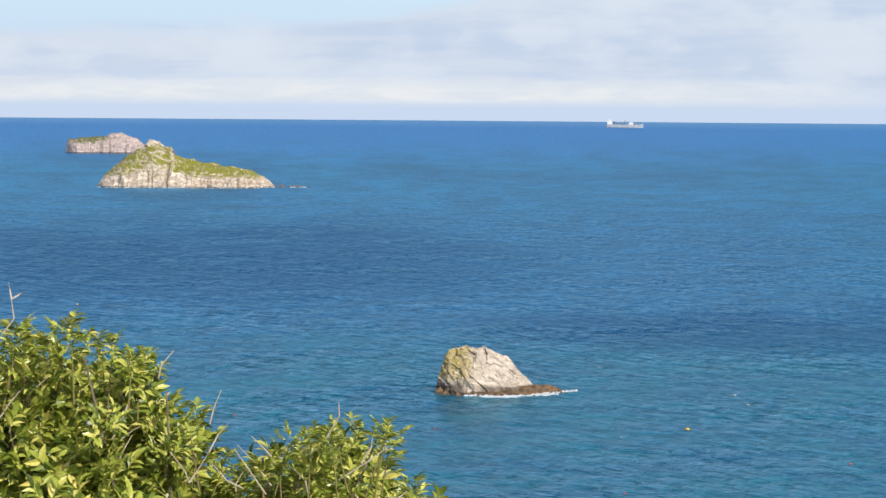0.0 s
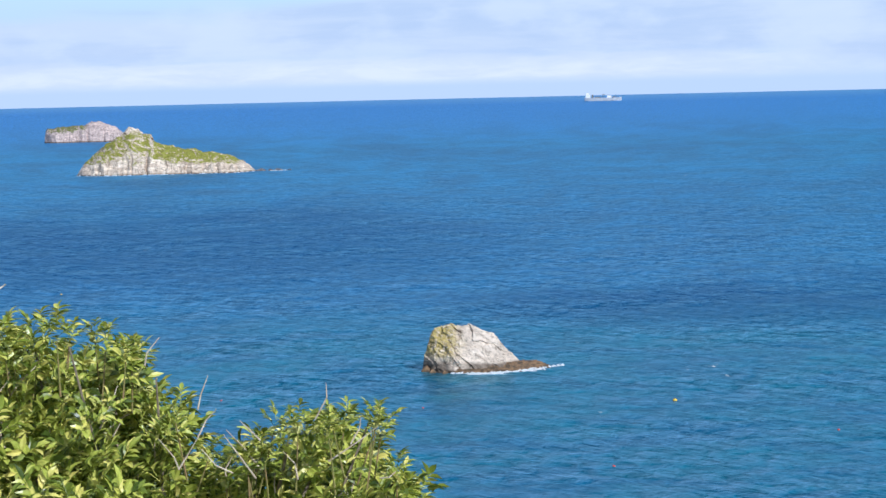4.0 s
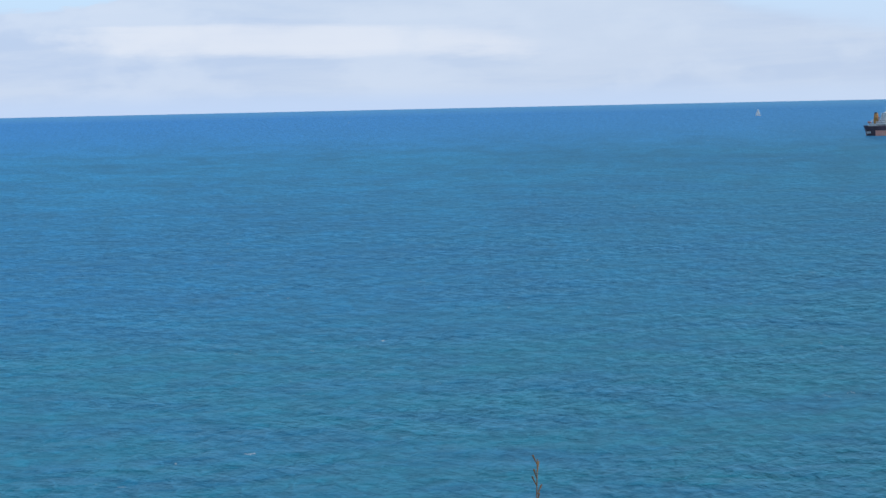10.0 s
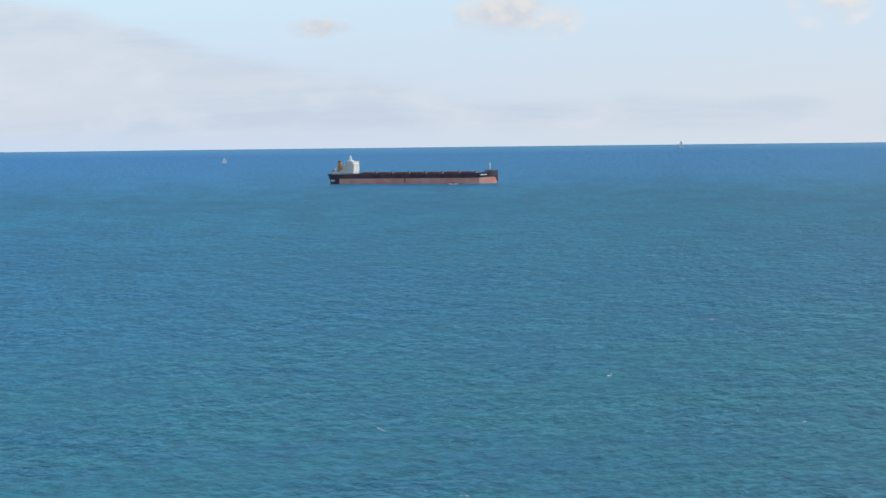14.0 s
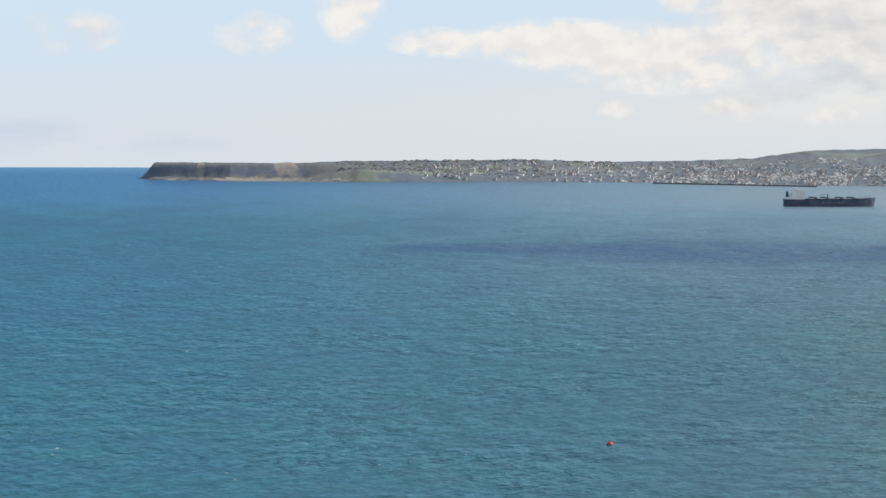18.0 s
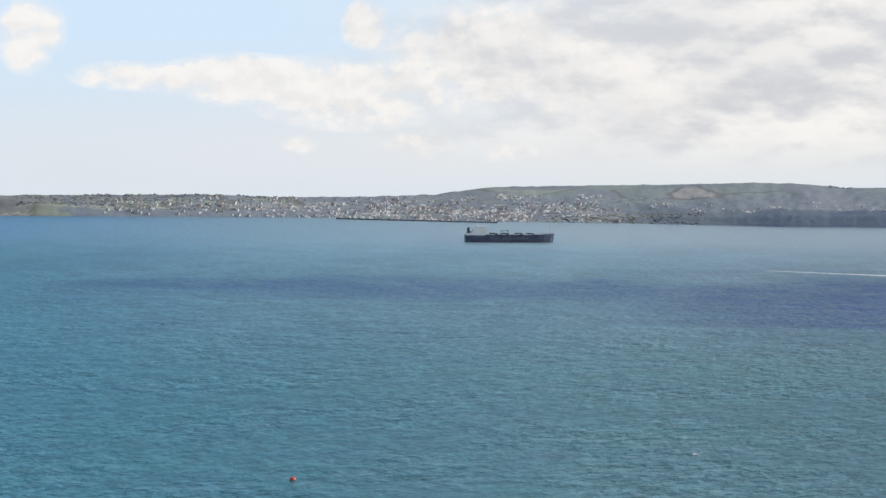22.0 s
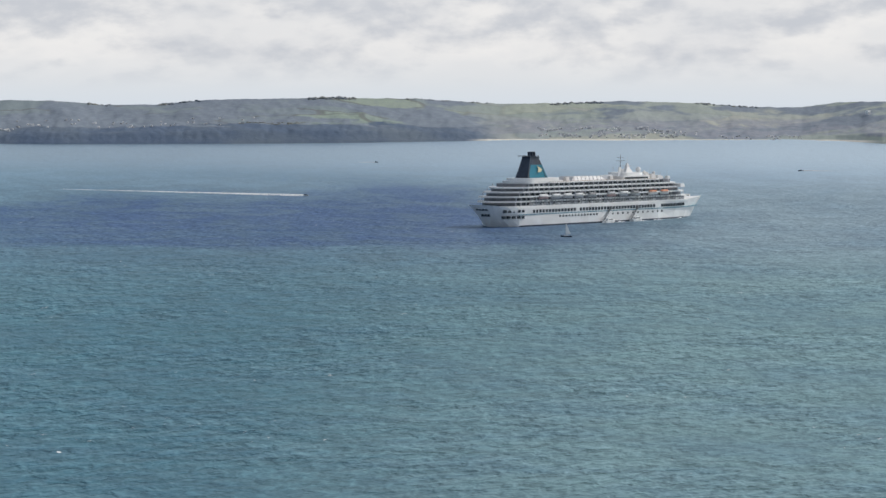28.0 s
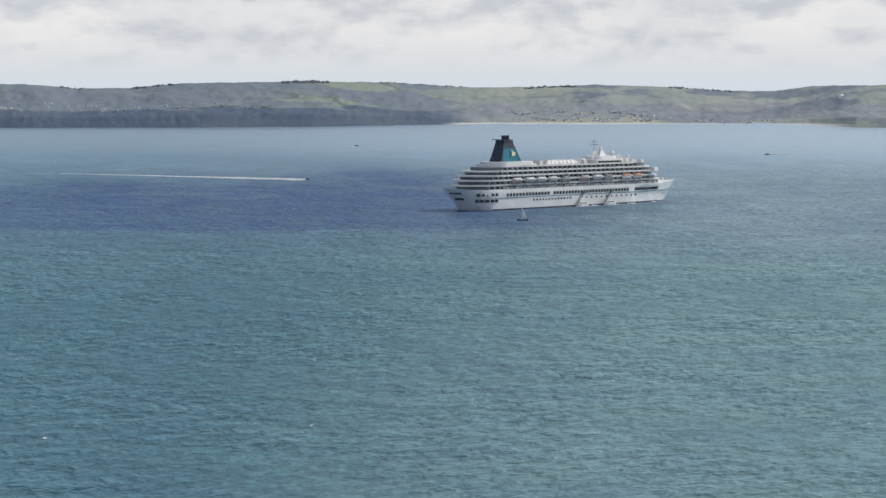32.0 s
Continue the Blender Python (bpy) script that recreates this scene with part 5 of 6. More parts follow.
    lowered("sloped_roof", Shape().ring_loft([stack(8, 18, 5, 29.1), stack(12, 17, 3.5, 31.2), stack(14, 16.4, 2.2, 32.2)]), WHITE, ship)
    part("foremast", Shape().rod((98, 0, 14), (98, 0, 24), 0.3, 0.12), WHITE, ship)
    part("foredeck_gear", Shape().box(90, 96, -4, 4, 13.6, 15.4).rod((103, -2, 14.4), (103, 2, 14.4), 0.8), WHITE, ship)
    # boarding platforms with gangways on the starboard side
    for x in (-2, 27):
        part("gangway", Shape().rod((x, -15.2, 9.0), (x - 9, -16.4, 1.2), 0.55, k=4).box(x - 1, x + 1.5, -16, -14.4, 8.2, 9.4), STEEL, ship, "dark boarding gangway")
    return ship


build_cruise_ship()


def build_launch(m, label, scale=1.0, canopy=ORANGE, hull=WHITE):
    """A small motor launch: hull, cabin, windows, rail."""
    boat = thing("motor_boat", m, label, "boat")
    k = scale
    st = [(-5, 1.6, 0.85, 1.2), (-2, 1.75, 0.9, 1.2), (2, 1.6, 0.8, 1.35), (4.2, 0.8, 0.4, 1.6), (5.2, 0.08, 0.2, 1.75)]
    part("hull", Shape().ring_loft(hull_rings([(a * k, b * k, c, d * k) for a, b, c, d in st], -0.4 * k, 1, 1)), hull, boat)
    part("cabin", Shape().box(-2.4 * k, 2.0 * k, -1.15 * k, 1.15 * k, 1.15 * k, 2.5 * k, 0.25 * k), canopy, boat)
    part("glazing", Shape().box(-2.0 * k, 2.02 * k, -1.13 * k, 1.13 * k, 1.7 * k, 2.15 * k, 0.06 * k), SHADE, boat)
    part("mast", Shape().rod((-0.5 * k, 0, 2.4 * k), (-0.5 * k, 0, 3.6 * k), 0.05 * k), STEEL, boat)
    return boat


on_ship = heading(198.55, 1518, 236.0)
for i, (x, lab) in enumerate(((-8.0, "white tender boat alongside the cruise ship"), (21.0, "white tender boat alongside the cruise ship"))):
    build_launch(on_ship @ pose(x, -18.6, 0.05), lab, 1.1, WHITE)
ob = foam_patches("foam", "white water along the cruise ship's side", (198.55, 1518), [(0, 0, 6, 1.0), (14, 0.3, 5, 0.9), (34, 0, 6, 1.0), (56, 1.5, 4, 0.7), (84, 8, 8, 0.8)], 8, 0.9)
ob.matrix_basis = on_ship @ pose(-11, -19.5, 0)


def build_bulk_carrier():
    b0, b1 = polar(148.81, 3394), polar(152.86, 3330)
    mid = (b0 + b1) / 2
    course = math.degrees(math.atan2(b1.x - b0.x, b1.y - b0.y))
    ship = thing("bulk_carrier", Matrix.Translation(mid) @ pose(0, 0, 0, 0, 0, 90 - course), "long bulk carrier with a maroon hull and red hatches", "ship")
    st = [(-123, 10, 0.4, 14.6, 3.0), (-118, 14, 0.75, 14.2), (-105, 16, 1, 13.8), (80, 16, 1, 13.6), (100, 14.5, 0.9, 14.2), (112, 9, 0.75, 16.8), (120, 3.5, 0.7, 17.8), (123.5, 0.4, 0.9, 18.2)]
    part("hull", Shape().ring_loft(hull_rings(st, -2, 13, 1)), DARK_HULL, ship)
    part("boot_top", Shape().ring_loft([[(x, -(h * (0.55 * s + 0.45)) - 0.25, min(8.6, d * 0.55)), (x, -h * s - 0.25, 0), (x, -h * s - 0.25, -1), (x, h * s + 0.25, -1), (x, h * s + 0.25, 0), (x, (h * (0.55 * s + 0.45)) + 0.25, min(8.6, d * 0.55))] for x, h, s, d in [(q[0] + 2 if q[0] < 0 else q[0] - 0.4, *q[1:4]) for q in st]]), RED_HULL, ship, "faded red underwater paint, high out of the water")
    for k in range(7):
        x = -74 + 24.2 * k
        part("hatch_cover", Shape().box(x, x + 18, -9, 9, 13.6, 15.4, 0.3).box(x + 0.6, x + 17.4, -8.6, 8.6, 15.4, 16.4, 0.5), HATCH, ship)
        part("hatch_coaming_gear", Shape().box(x + 19.4, x + 21.6, -7, 7, 13.6, 17.0).rod((x + 20.5, 0, 17), (x + 20.5, 0, 19), 0.35, k=4), STEEL, ship)
    part("deck_rail", Shape().box(-100, 100, -15.9, -15.7, 14.2, 14.8).box(-100, 100, 15.7, 15.9, 14.2, 14.8), HATCH, ship)
    for i, (z0, z1, x0, x1, w) in enumerate(((13.8, 17, -114, -84, 15), (17, 20, -103, -83, 14), (20, 23, -98.5, -83, 14), (23, 26, -97, -83, 13.5), (26, 29, -96.5, -83, 13), (29, 32.0, -95, -84, 15.5))):
        part("accommodation", Shape().box(x0, x1, -w, w, z0, z1 - 0.4).box(x0 - 1.2, x1 + 0.4, -w - 0.6, w + 0.6, z1 - 0.4, z1), WHITE, ship, "white accommodation block")
        s = Shape()
        for y in np.arange(-w + 1.2, w - 1.5, 3.0):
            s.box(x1 - 0.2, x1 + 0.08, y, y + 1.3, z0 + 1.0, z0 + 2.1)
        for x in np.arange(x0 + 1.2, x1 - 1.4, 3.0):
            s.box(x, x + 1.3, -w - 0.08, -w + 0.2, z0 + 1.0, z0 + 2.1).box(x, x + 1.3, w - 0.2, w + 0.08, z0 + 1.0, z0 + 2.1)
        tagged(part("glazing_band", s, SHADE, ship), kind="stuff")
    part("bridge_mast", Shape().box(-92.8, -90.2, -1.6, 1.6, 32.0, 38.5, 0.5).box(-94, -88, -5, 5, 32.0, 33.4, 0.4).rod((-92, 0, 36), (-92, 0, 42), 0.6, 0.3).rod((-92, -4, 38.5), (-92, 4, 38.5), 0.25), WHITE, ship, "white radar mast")
    part("funnel", Shape().box(-110.5, -104.5, -4, 4, 17, 31, 1.0), BUFF, ship, "buff yellow funnel")
    part("funnel_cap", Shape().box(-109.3, -105.7, -2.6, 2.6, 31, 32.6, 0.3), NAVY, ship)
    part("lifeboat", Shape().rod((-118.5, -2, 19), (-113.5, -2, 18), 1.5, 0.9), ORANGE, ship)
    part("stern_crane", Shape().rod((-116, 5, 14), (-116, 5, 22), 0.5).rod((-116, 5, 21), (-110, 8, 23), 0.3), WHITE, ship)
    part("foremast", Shape().rod((112, 0, 16.5), (112, 0, 28.5), 0.9, 0.5).rod((112, -3, 26), (112, 3, 26), 0.3), WHITE, ship, "white foremast")
    part("windlass", Shape().box(104, 117, -3, 3, 16.4, 18.6, 0.4), STEEL, ship)
    part("bow_mark", Shape().ring_loft([[(x, -h - 0.35, 11.2), (x, -h - 0.05, 11.2), (x, -h - 0.05, 12.8), (x, -h - 0.35, 12.8)] for x, h in ((101, 14.0), (110, 9.9))]), WHITE, ship, "pale illegible bar at the bow")
    part("stern_mark", Shape().box(-117, -111, -15.2, -14.2, 3.4, 6.4), GREY_BOAT, ship, "pale mark on the quarter")
    part("provision_crane", Shape().rod((-101, -6, 20), (-101, -6, 26), 0.5, k=5).rod((-101, -6, 25.6), (-107, -9, 27), 0.35, k=5), ORANGE, ship)
    part("draught_mark", Shape().box(-8, -6.8, -16.5, -16.25, 2, 13), HATCH, ship)
    return ship


build_bulk_carrier()


def build_tanker():
    b0, b1 = polar(177.69, 3308), polar(179.88, 3330)
    mid = (b0 + b1) / 2
    course = math.degrees(math.atan2(b1.x - b0.x, b1.y - b0.y))
    ship = thing("tanker", Matrix.Translation(mid) @ pose(0, 0, 0, 0, 0, 90 - course), "small coastal tanker with a navy hull and pale bridge", "ship")
    st = [(-63, 7, 0.5, 10.2), (-58, 9.5, 0.85, 9.8), (-30, 10, 1, 9.0), (20, 10, 1, 9.0), (24, 10, 1, 10.6), (44, 9.2, 0.85, 10.8), (48, 8.6, 0.8, 11.4), (58, 4.6, 0.6, 11.8), (64, 0.4, 0.5, 12.2, -2.5)]
    part("hull", Shape().ring_loft(hull_rings(st, -2, 9, 1)), TANKER_BLUE, ship)
    part("boot_top", Shape().ring_loft([[(x, -h * s - 0.2, 1.5), (x, -h * s - 0.2, -1), (x, h * s + 0.2, -1), (x, h * s + 0.2, 1.5)] for x, h, s, d in st[1:-1]]), DARK_HULL, ship)
    for z0, z1, x0, x1, w in ((9.6, 12.6, -62, -35, 9), (12.6, 15.8, -54.5, -33, 9), (15.8, 19.0, -52, -33.5, 8.8), (19.0, 22.6, -48, -34, 9.9)):
        part("accommodation", Shape().box(x0, x1, -w, w, z0, z1 - 0.3).box(x0 - 0.8, x1 + 0.3, -w - 0.5, w + 0.5, z1 - 0.3, z1), WHITE, ship, "white bridge block")
        part("glazing_band", Shape().box(x1 - 0.3, x1 + 0.08, -w + 0.6, w - 0.6, z0 + 1.2, z0 + 2.0), SHADE, ship)
    part("funnel", Shape().box(-60.0, -56.5, -2.2, 2.2, 12.6, 20.6, 0.4), NAVY, ship, "dark funnel casing")
    part("bridge_mast", Shape().rod((-45, 0, 21.4), (-45, 0, 27.5), 0.45, 0.2).rod((-45, -2.5, 24.5), (-45, 2.5, 24.5), 0.2), WHITE, ship)
    part("trunk_deck", Shape().box(-38, 44, -6.5, 6.5, 9, 10.6, 0.4), NAVY, ship)
    for y in (-3.2, -1, 1.2, 3.4):
        part("cargo_pipe", Shape().rod((-36, y, 11.4), (42, y, 11.4), 0.35), GREY_BOAT, ship)
    for x in (-24, -8, 12, 28):
        part("deck_tank", Shape().rod((x - 4, 3.5, 12.2), (x + 4, 3.5, 12.2), 1.0, k=8), NAVY, ship)
        part("manifold", Shape().box(x + 4, x + 6, -7, 7, 10.6, 12.8, 0.2), STEEL, ship)
    part("hose_crane", Shape().rod((-2, 0, 10.4), (-2, 0, 16.8), 0.6).rod((-2, 0, 16.4), (-13, 0, 15.4), 0.4), STEEL, ship)
    part("foremast", Shape().rod((57, 0, 11.4), (57, 0, 24), 0.5, 0.3).rod((57, -2, 20), (57, 2, 20), 0.25), WHITE, ship)
    part("forecastle_rail", Shape().box(44, 62, -4.2, -4.0, 12.6, 13.2).box(44, 62, 4.0, 4.2, 12.6, 13.2), GREY_BOAT, ship)
    s = Shape()
    for k in range(10):
        s.box(-11 + 3.7 * k, -8.8 + 3.7 * k, -10.15, -9.6, 4.4, 6.2)
    tagged(part("side_lettering", s, STEEL, ship, "illegible pale marks on the ship's side"), kind="stuff")


build_tanker()


def build_distant_ship():
    ship = thing("ferry", heading(112.25, 4682, 201.0), "pale vessel on the horizon with an aft bridge", "ship")
    part("hull", Shape().ring_loft(hull_rings([(-36, 5, 0.6, 6.2), (-30, 6, 0.9, 6), (20, 6, 1, 5.6), (30, 4, 0.7, 6.4), (37, 0.4, 0.5, 7.4)], -1, 5, 1)), GREY_BOAT, ship, "pale grey hull")
    part("bridge", Shape().box(-34, -24, -5, 5, 6, 12, 0.5).box(-32, -27, -3, 3, 12, 16, 0.5), WHITE, ship)
    part("deckhouse", Shape().box(8, 17, -4.5, 4.5, 5.4, 10, 0.4), WHITE, ship)
    part("cargo", Shape().box(-16, -4, -4.5, 4.5, 5.4, 7.6, 0.3).box(19, 24, -4, 4, 5.4, 8.0, 0.3), STEEL, ship)
    part("funnel", Shape().box(-22, -18, -2, 2, 6, 12, 0.4), STEEL, ship)
    part("crane", Shape().rod((0, 0, 6), (0, 0, 13), 0.5).rod((0, 0, 12.6), (14, 0, 10), 0.35), STEEL, ship)
    part("foremast", Shape().rod((26, 0, 6), (26, 0, 12), 0.4), STEEL, ship)


build_distant_ship()


def build_yacht(m, label, size=1.0, hull=WHITE, jib=True):
    """A sailing yacht: hull, cabin, mast, boom and sails; +x is ahead."""
    boat = thing("sailing_yacht", m, label, "yacht", "sailing yachts in the bay")
    k = size
    st = [(-4.2, 0.9, 0.7, 1.0), (-2, 1.5, 0.8, 0.95), (1, 1.5, 0.75, 1.0), (3.5, 0.7, 0.5, 1.15), (4.6, 0.06, 0.3, 1.25)]
    part("hull", Shape().ring_loft(hull_rings([(a * k, b * k, c, d * k) for a, b, c, d in st], -0.4 * k, 1, 1)), hull, boat)
    part("cabin", Shape().box(-1.4 * k, 1.8 * k, -0.8 * k, 0.8 * k, 0.95 * k, 1.5 * k, 0.2 * k), WHITE, boat)
    part("mast", Shape().rod((0.8 * k, 0, 1.2 * k), (0.7 * k, 0, 11.2 * k), 0.09 * k, 0.05 * k), STEEL, boat)
    part("boom", Shape().rod((0.7 * k, 0, 2.1 * k), (-3.2 * k, 0.9 * k, 2.0 * k), 0.06 * k), STEEL, boat)

    def main(u, v):
        w = (1 - v) ** 0.9
        return ((0.65 - 3.7 * u * w) * k, (0.85 * u * w + 0.5 * math.sin(math.pi * u) * w * 0.6) * k, (2.2 + 8.8 * v) * k)

    part("mainsail", Shape().grid(main, 6, 10).grid(lambda u, v: Vector(main(u, 1 - v)) + Vector((0, 0.03, 0)), 6, 10), SAIL, boat, smooth=True)
    if jib:
        def fore(u, v):
            w = 1 - v
            return ((4.3 - 3.6 * v - 2.9 * u * w) * k, (0.7 * u * w + 0.3 * math.sin(math.pi * u) * w) * k, (1.4 + 8.2 * v) * k)
        part("jib", Shape().grid(fore, 5, 8).grid(lambda u, v: Vector(fore(u, 1 - v)) + Vector((0, 0.03, 0)), 5, 8), SAIL, boat, smooth=True)
    return boat


YACHT = build_yacht(heading(198.0, 1322, 285), "small yacht with a white sail passing the cruise ship", 0.72, NAVY, False)
build_yacht(heading(146.29, 4350, 60), "distant yacht under pale sail", 1.15)
build_yacht(heading(157.28, 4780, 75), "yacht with white sails near the horizon", 1.35)


SPEED = build_launch(heading(191.5, 1973, 232), "fast dark motor boat trailing a long white wake", 0.62, NAVY, WHITE)
build_launch(heading(151.79, 3285, 60), "small white and red pilot boat before the bulk carrier", 1.15, RED_BUOY, WHITE)
LAUNCH_R = build_launch(heading(203.48, 2920, 110), "dark motor boat under way", 0.62, NAVY, NAVY)
LAUNCH_L = build_launch(heading(193.29, 3300, 285), "small dark boat crossing the bay", 0.62, NAVY, NAVY)


def build_wake(name, label, length, width, seed):
    """A ragged strip of foam astern of a boat that heads along +x, in many pieces raised to show at the camera's low
    angle.
    """
    rnd = random.Random(seed)
    s = Shape()
    x = -4.0
    while x > -length:
        fade = 1 + x / length
        for k in range(2):
            a = rnd.uniform(1.6, 4.0) * (0.7 + 0.6 * fade)
            b = width * rnd.uniform(0.25, 0.6) * (0.35 + 0.65 * fade)
            cx, cy = x + rnd.uniform(-1, 1), rnd.uniform(-0.12, 0.12) * width
            ring = [(cx + a * math.cos(2 * math.pi * j / 7) * rnd.uniform(0.6, 1.2), cy + b * math.sin(2 * math.pi * j / 7) * rnd.uniform(0.6, 1.2)) for j in range(7)]
            h = 0.10 + 1.25 * fade ** 1.1 * rnd.uniform(0.55, 1.0)
            s.ring_loft([[(p, q, -0.2) for p, q in ring], [(cx + (p - cx) * 0.75, cy + (q - cy) * 0.6, h * 0.7) for p, q in ring], [(cx + (p - cx) * 0.5, cy + (q - cy) * 0.15, h) for p, q in ring]])
        x -= rnd.uniform(0.7, 1.6) * (1 + 2.2 * (1 - fade))
    return tagged(new(name, s.mesh(name, FOAM)), label, "foam", kind="stuff")


WAKE = build_wake("wake", "long white wake of the fast motor boat", 290, 15.0, 31)
WAKE_R = build_wake("wake", "short pale wake behind a motor boat", 50, 6.0, 32)
WAKE_L = build_wake("wake", "short pale wake of a small boat", 32, 5.0, 33)


def build_buoy(m, label, size, mat):
    """A mooring buoy: a floating drum with a collar and a lifting eye."""
    buoy = thing("buoy", m, label, "buoy", "mooring buoys")
    part("float", Shape().turned([(0.1, -0.4), (0.5, -0.3), (0.62, 0.05), (0.5, 0.45), (0.2, 0.62)], 12), mat, buoy, smooth=True)
    part("collar", Shape().turned([(0.60, 0.0), (0.68, 0.04), (0.68, 0.12), (0.60, 0.16)], 12), STEEL, buoy)
    part("eye", Shape().rod((-0.12, 0, 0.58), (-0.12, 0, 0.85), 0.035).rod((0.12, 0, 0.58), (0.12, 0, 0.85), 0.035).rod((-0.14, 0, 0.85), (0.14, 0, 0.85), 0.035), STEEL, buoy)
    buoy.scale = (size, size, size)
    return buoy


for b, r, size, mat, label in ((113.86, 507, 0.85, YELLOW, "round yellow mooring buoy afloat"), (117.76, 463, 0.5, RED_BUOY, "small red mooring buoy afloat"), (112.36, 420, 0.5, RED_BUOY, "small red mooring buoy afloat"),
                               (107.75, 502, 0.4, RED_BUOY, "small red mooring buoy afloat"), (99.13, 823, 0.7, YELLOW, "round yellow mooring buoy afloat"), (102.87, 524, 0.45, RED_BUOY, "small red mooring buoy afloat"),
                               (173.6, 561, 1.3, RED_BUOY, "red mooring buoy riding low")):
    build_buoy(Matrix.Translation(polar(b, r)), label, size, mat)

# ---- harbour town and woods on the far coast ----


def build_breakwater():
    s = Shape()
    rings = []
    for i in range(60):
        u = i / 59
        b = 174.6 + 3.9 * u
        r = lerp_list(SHORE, b) - 14 - 18 * u
        p = polar(b, r)
        d = Vector((p.x, p.y, 0)).normalized()
        w = 3.0
        j = noise.noise(Vector((i * 0.7, 0, 0))) * 0.4
        rings.append([p - d * (w + 2) + Vector((0, 0, -2)), p - d * w + Vector((0, 0, 2.3 + j * 0.6)), p + d * w + Vector((0, 0, 2.3 + j * 0.6)), p + d * (w + 2) + Vector((0, 0, -2))])
    s.ring_loft(rings)
    wall = new("breakwater", s.mesh("breakwater", STONE))
    tagged(wall, "long low stone breakwater before the harbour", "breakwater", kind="structure")
    light = thing("lighthouse", Matrix.Translation(polar(175.05, lerp_list(SHORE, 175.05) - 16) + Vector((0, 0, 3.6))), "small white harbour lighthouse on the breakwater", "lighthouse")
    part("tower", Shape().turned([(2.4, -2), (1.9, 4.5), (2.1, 4.6)], 10), WHITE, light)
    part("lantern", Shape().turned([(1.2, 4.6), (1.2, 5.8), (0.2, 6.8)], 8), GREY_BOAT, light)


build_breakwater()


def house_kind(w, d, h, pitch):
    """A plain house: walls with gables, roof with eaves, chimney, windows. +y is its front."""
    home = thing("house", Matrix.Identity(4), "small rendered house with a pitched roof on the hillside", "house", "houses of the harbour town")
    s = Shape().ring_loft([[(-w, -d, -5), (w, -d, -5), (w, d, -5), (-w, d, -5)], [(-w, -d, h), (w, -d, h), (w, d, h), (-w, d, h)]])
    s.ring_loft([[(-w, -d, h), (-w, 0, h + pitch), (-w, d, h)], [(w, -d, h), (w, 0, h + pitch), (w, d, h)]])
    part("wall", s, RENDER_WALL, home)
    e = 0.25
    part("roof", Shape().ring_loft([[(x, -d - e, h - 0.2), (x, 0, h + pitch + 0.05), (x, d + e, h - 0.2), (x, d + e, h + 0.1), (x, 0, h + pitch + 0.4), (x, -d - e, h + 0.1)] for x in (-w - e, w + e)]).box(w * 0.5, w * 0.5 + 0.6, -0.3, 0.3, h + pitch - 0.5, h + pitch + 0.8), ROOF_TILE, home)
    win = Shape()
    for z in (0.7, 2.5) if h > 4 else (0.9,):
        for x in np.arange(-w + 0.5, w - 0.8, 1.5):
            win.box(x, x + 0.7, d - 0.1, d + 0.06, z, z + 0.9)
    part("glazing", win, SHADE, home)
    return home


def build_town():
    rnd = random.Random(12)
    kinds = [house_kind(2.3, 1.9, 2.6, 1.2), house_kind(3.2, 2.0, 2.8, 1.3), house_kind(4.6, 2.2, 4.2, 1.4), house_kind(6.5, 2.2, 2.8, 1.2)]
    first = [True] * 4
    made = 0
    while made < 285:
        b = rnd.choice((rnd.uniform(169.2, 173.5), rnd.uniform(172.0, 179.0), rnd.uniform(175, 181.5), rnd.uniform(176, 179.4)))
        s = rnd.uniform(0.05, 0.9) ** 1.1 if b < 176.5 else rnd.uniform(0.03, 0.5)
        if noise.noise(Vector((b * 2.3, s * 4, 5))) < -0.05:
            continue
        k = rnd.choices((0, 1, 2, 3), (5, 5, 2, 1))[0]
        p = coast_point(b, s)
        m = Matrix.Translation(p + Vector((0, 0, 0.3))) @ pose(0, 0, 0, 0, 0, -b + 360 - 35 + rnd.gauss(0, 28))
        if first[k]:
            kinds[k].matrix_basis, first[k] = m, False
        else:
            copy_thing(kinds[k], m)
        made += 1


build_town()


def roofs_stuff():
    """Suburbs too far off to tell apart: many small gabled blocks in one mesh."""
    rnd = random.Random(4)
    s = Shape()
    for b0, b1, s0, s1, count in ((181.5, 187.5, 0.22, 0.48, 170), (187, 190.5, 0.28, 0.5, 60), (197.2, 201.0, 0.14, 0.40, 420), (201.5, 203.5, 0.05, 0.2, 60), (169.0, 174, 0.05, 0.8, 220), (173, 181, 0.03, 0.75, 1500), (175.5, 179.5, 0.02, 0.35, 900)):
        for i in range(count):
            b, q = rnd.uniform(b0, b1), rnd.uniform(s0, s1)
            if noise.noise(Vector((b * 2.6, q * 9, 8.0))) < 0.02:
                continue
            p = coast_point(b, q)
            w, d, h = rnd.uniform(1.2, 3.4) if b < 181 else rnd.uniform(1.1, 2.4), 1.6, rnd.uniform(0.9, 1.8)
            turn = pose(0, 0, 0, 0, 0, -b - 35 + rnd.gauss(0, 28))
            rings = [[p + turn @ Vector(c) for c in ((x, -d, -3), (x, -d, h), (x, 0, h + 1.3), (x, d, h), (x, d, -3))] for x in (-w, w)]
            s.ring_loft(rings)
    tagged(new("far_houses", s.mesh("far_houses", FAR_WALL)), "scattered pale houses of far suburbs on the slopes", "houses", kind="stuff")


roofs_stuff()


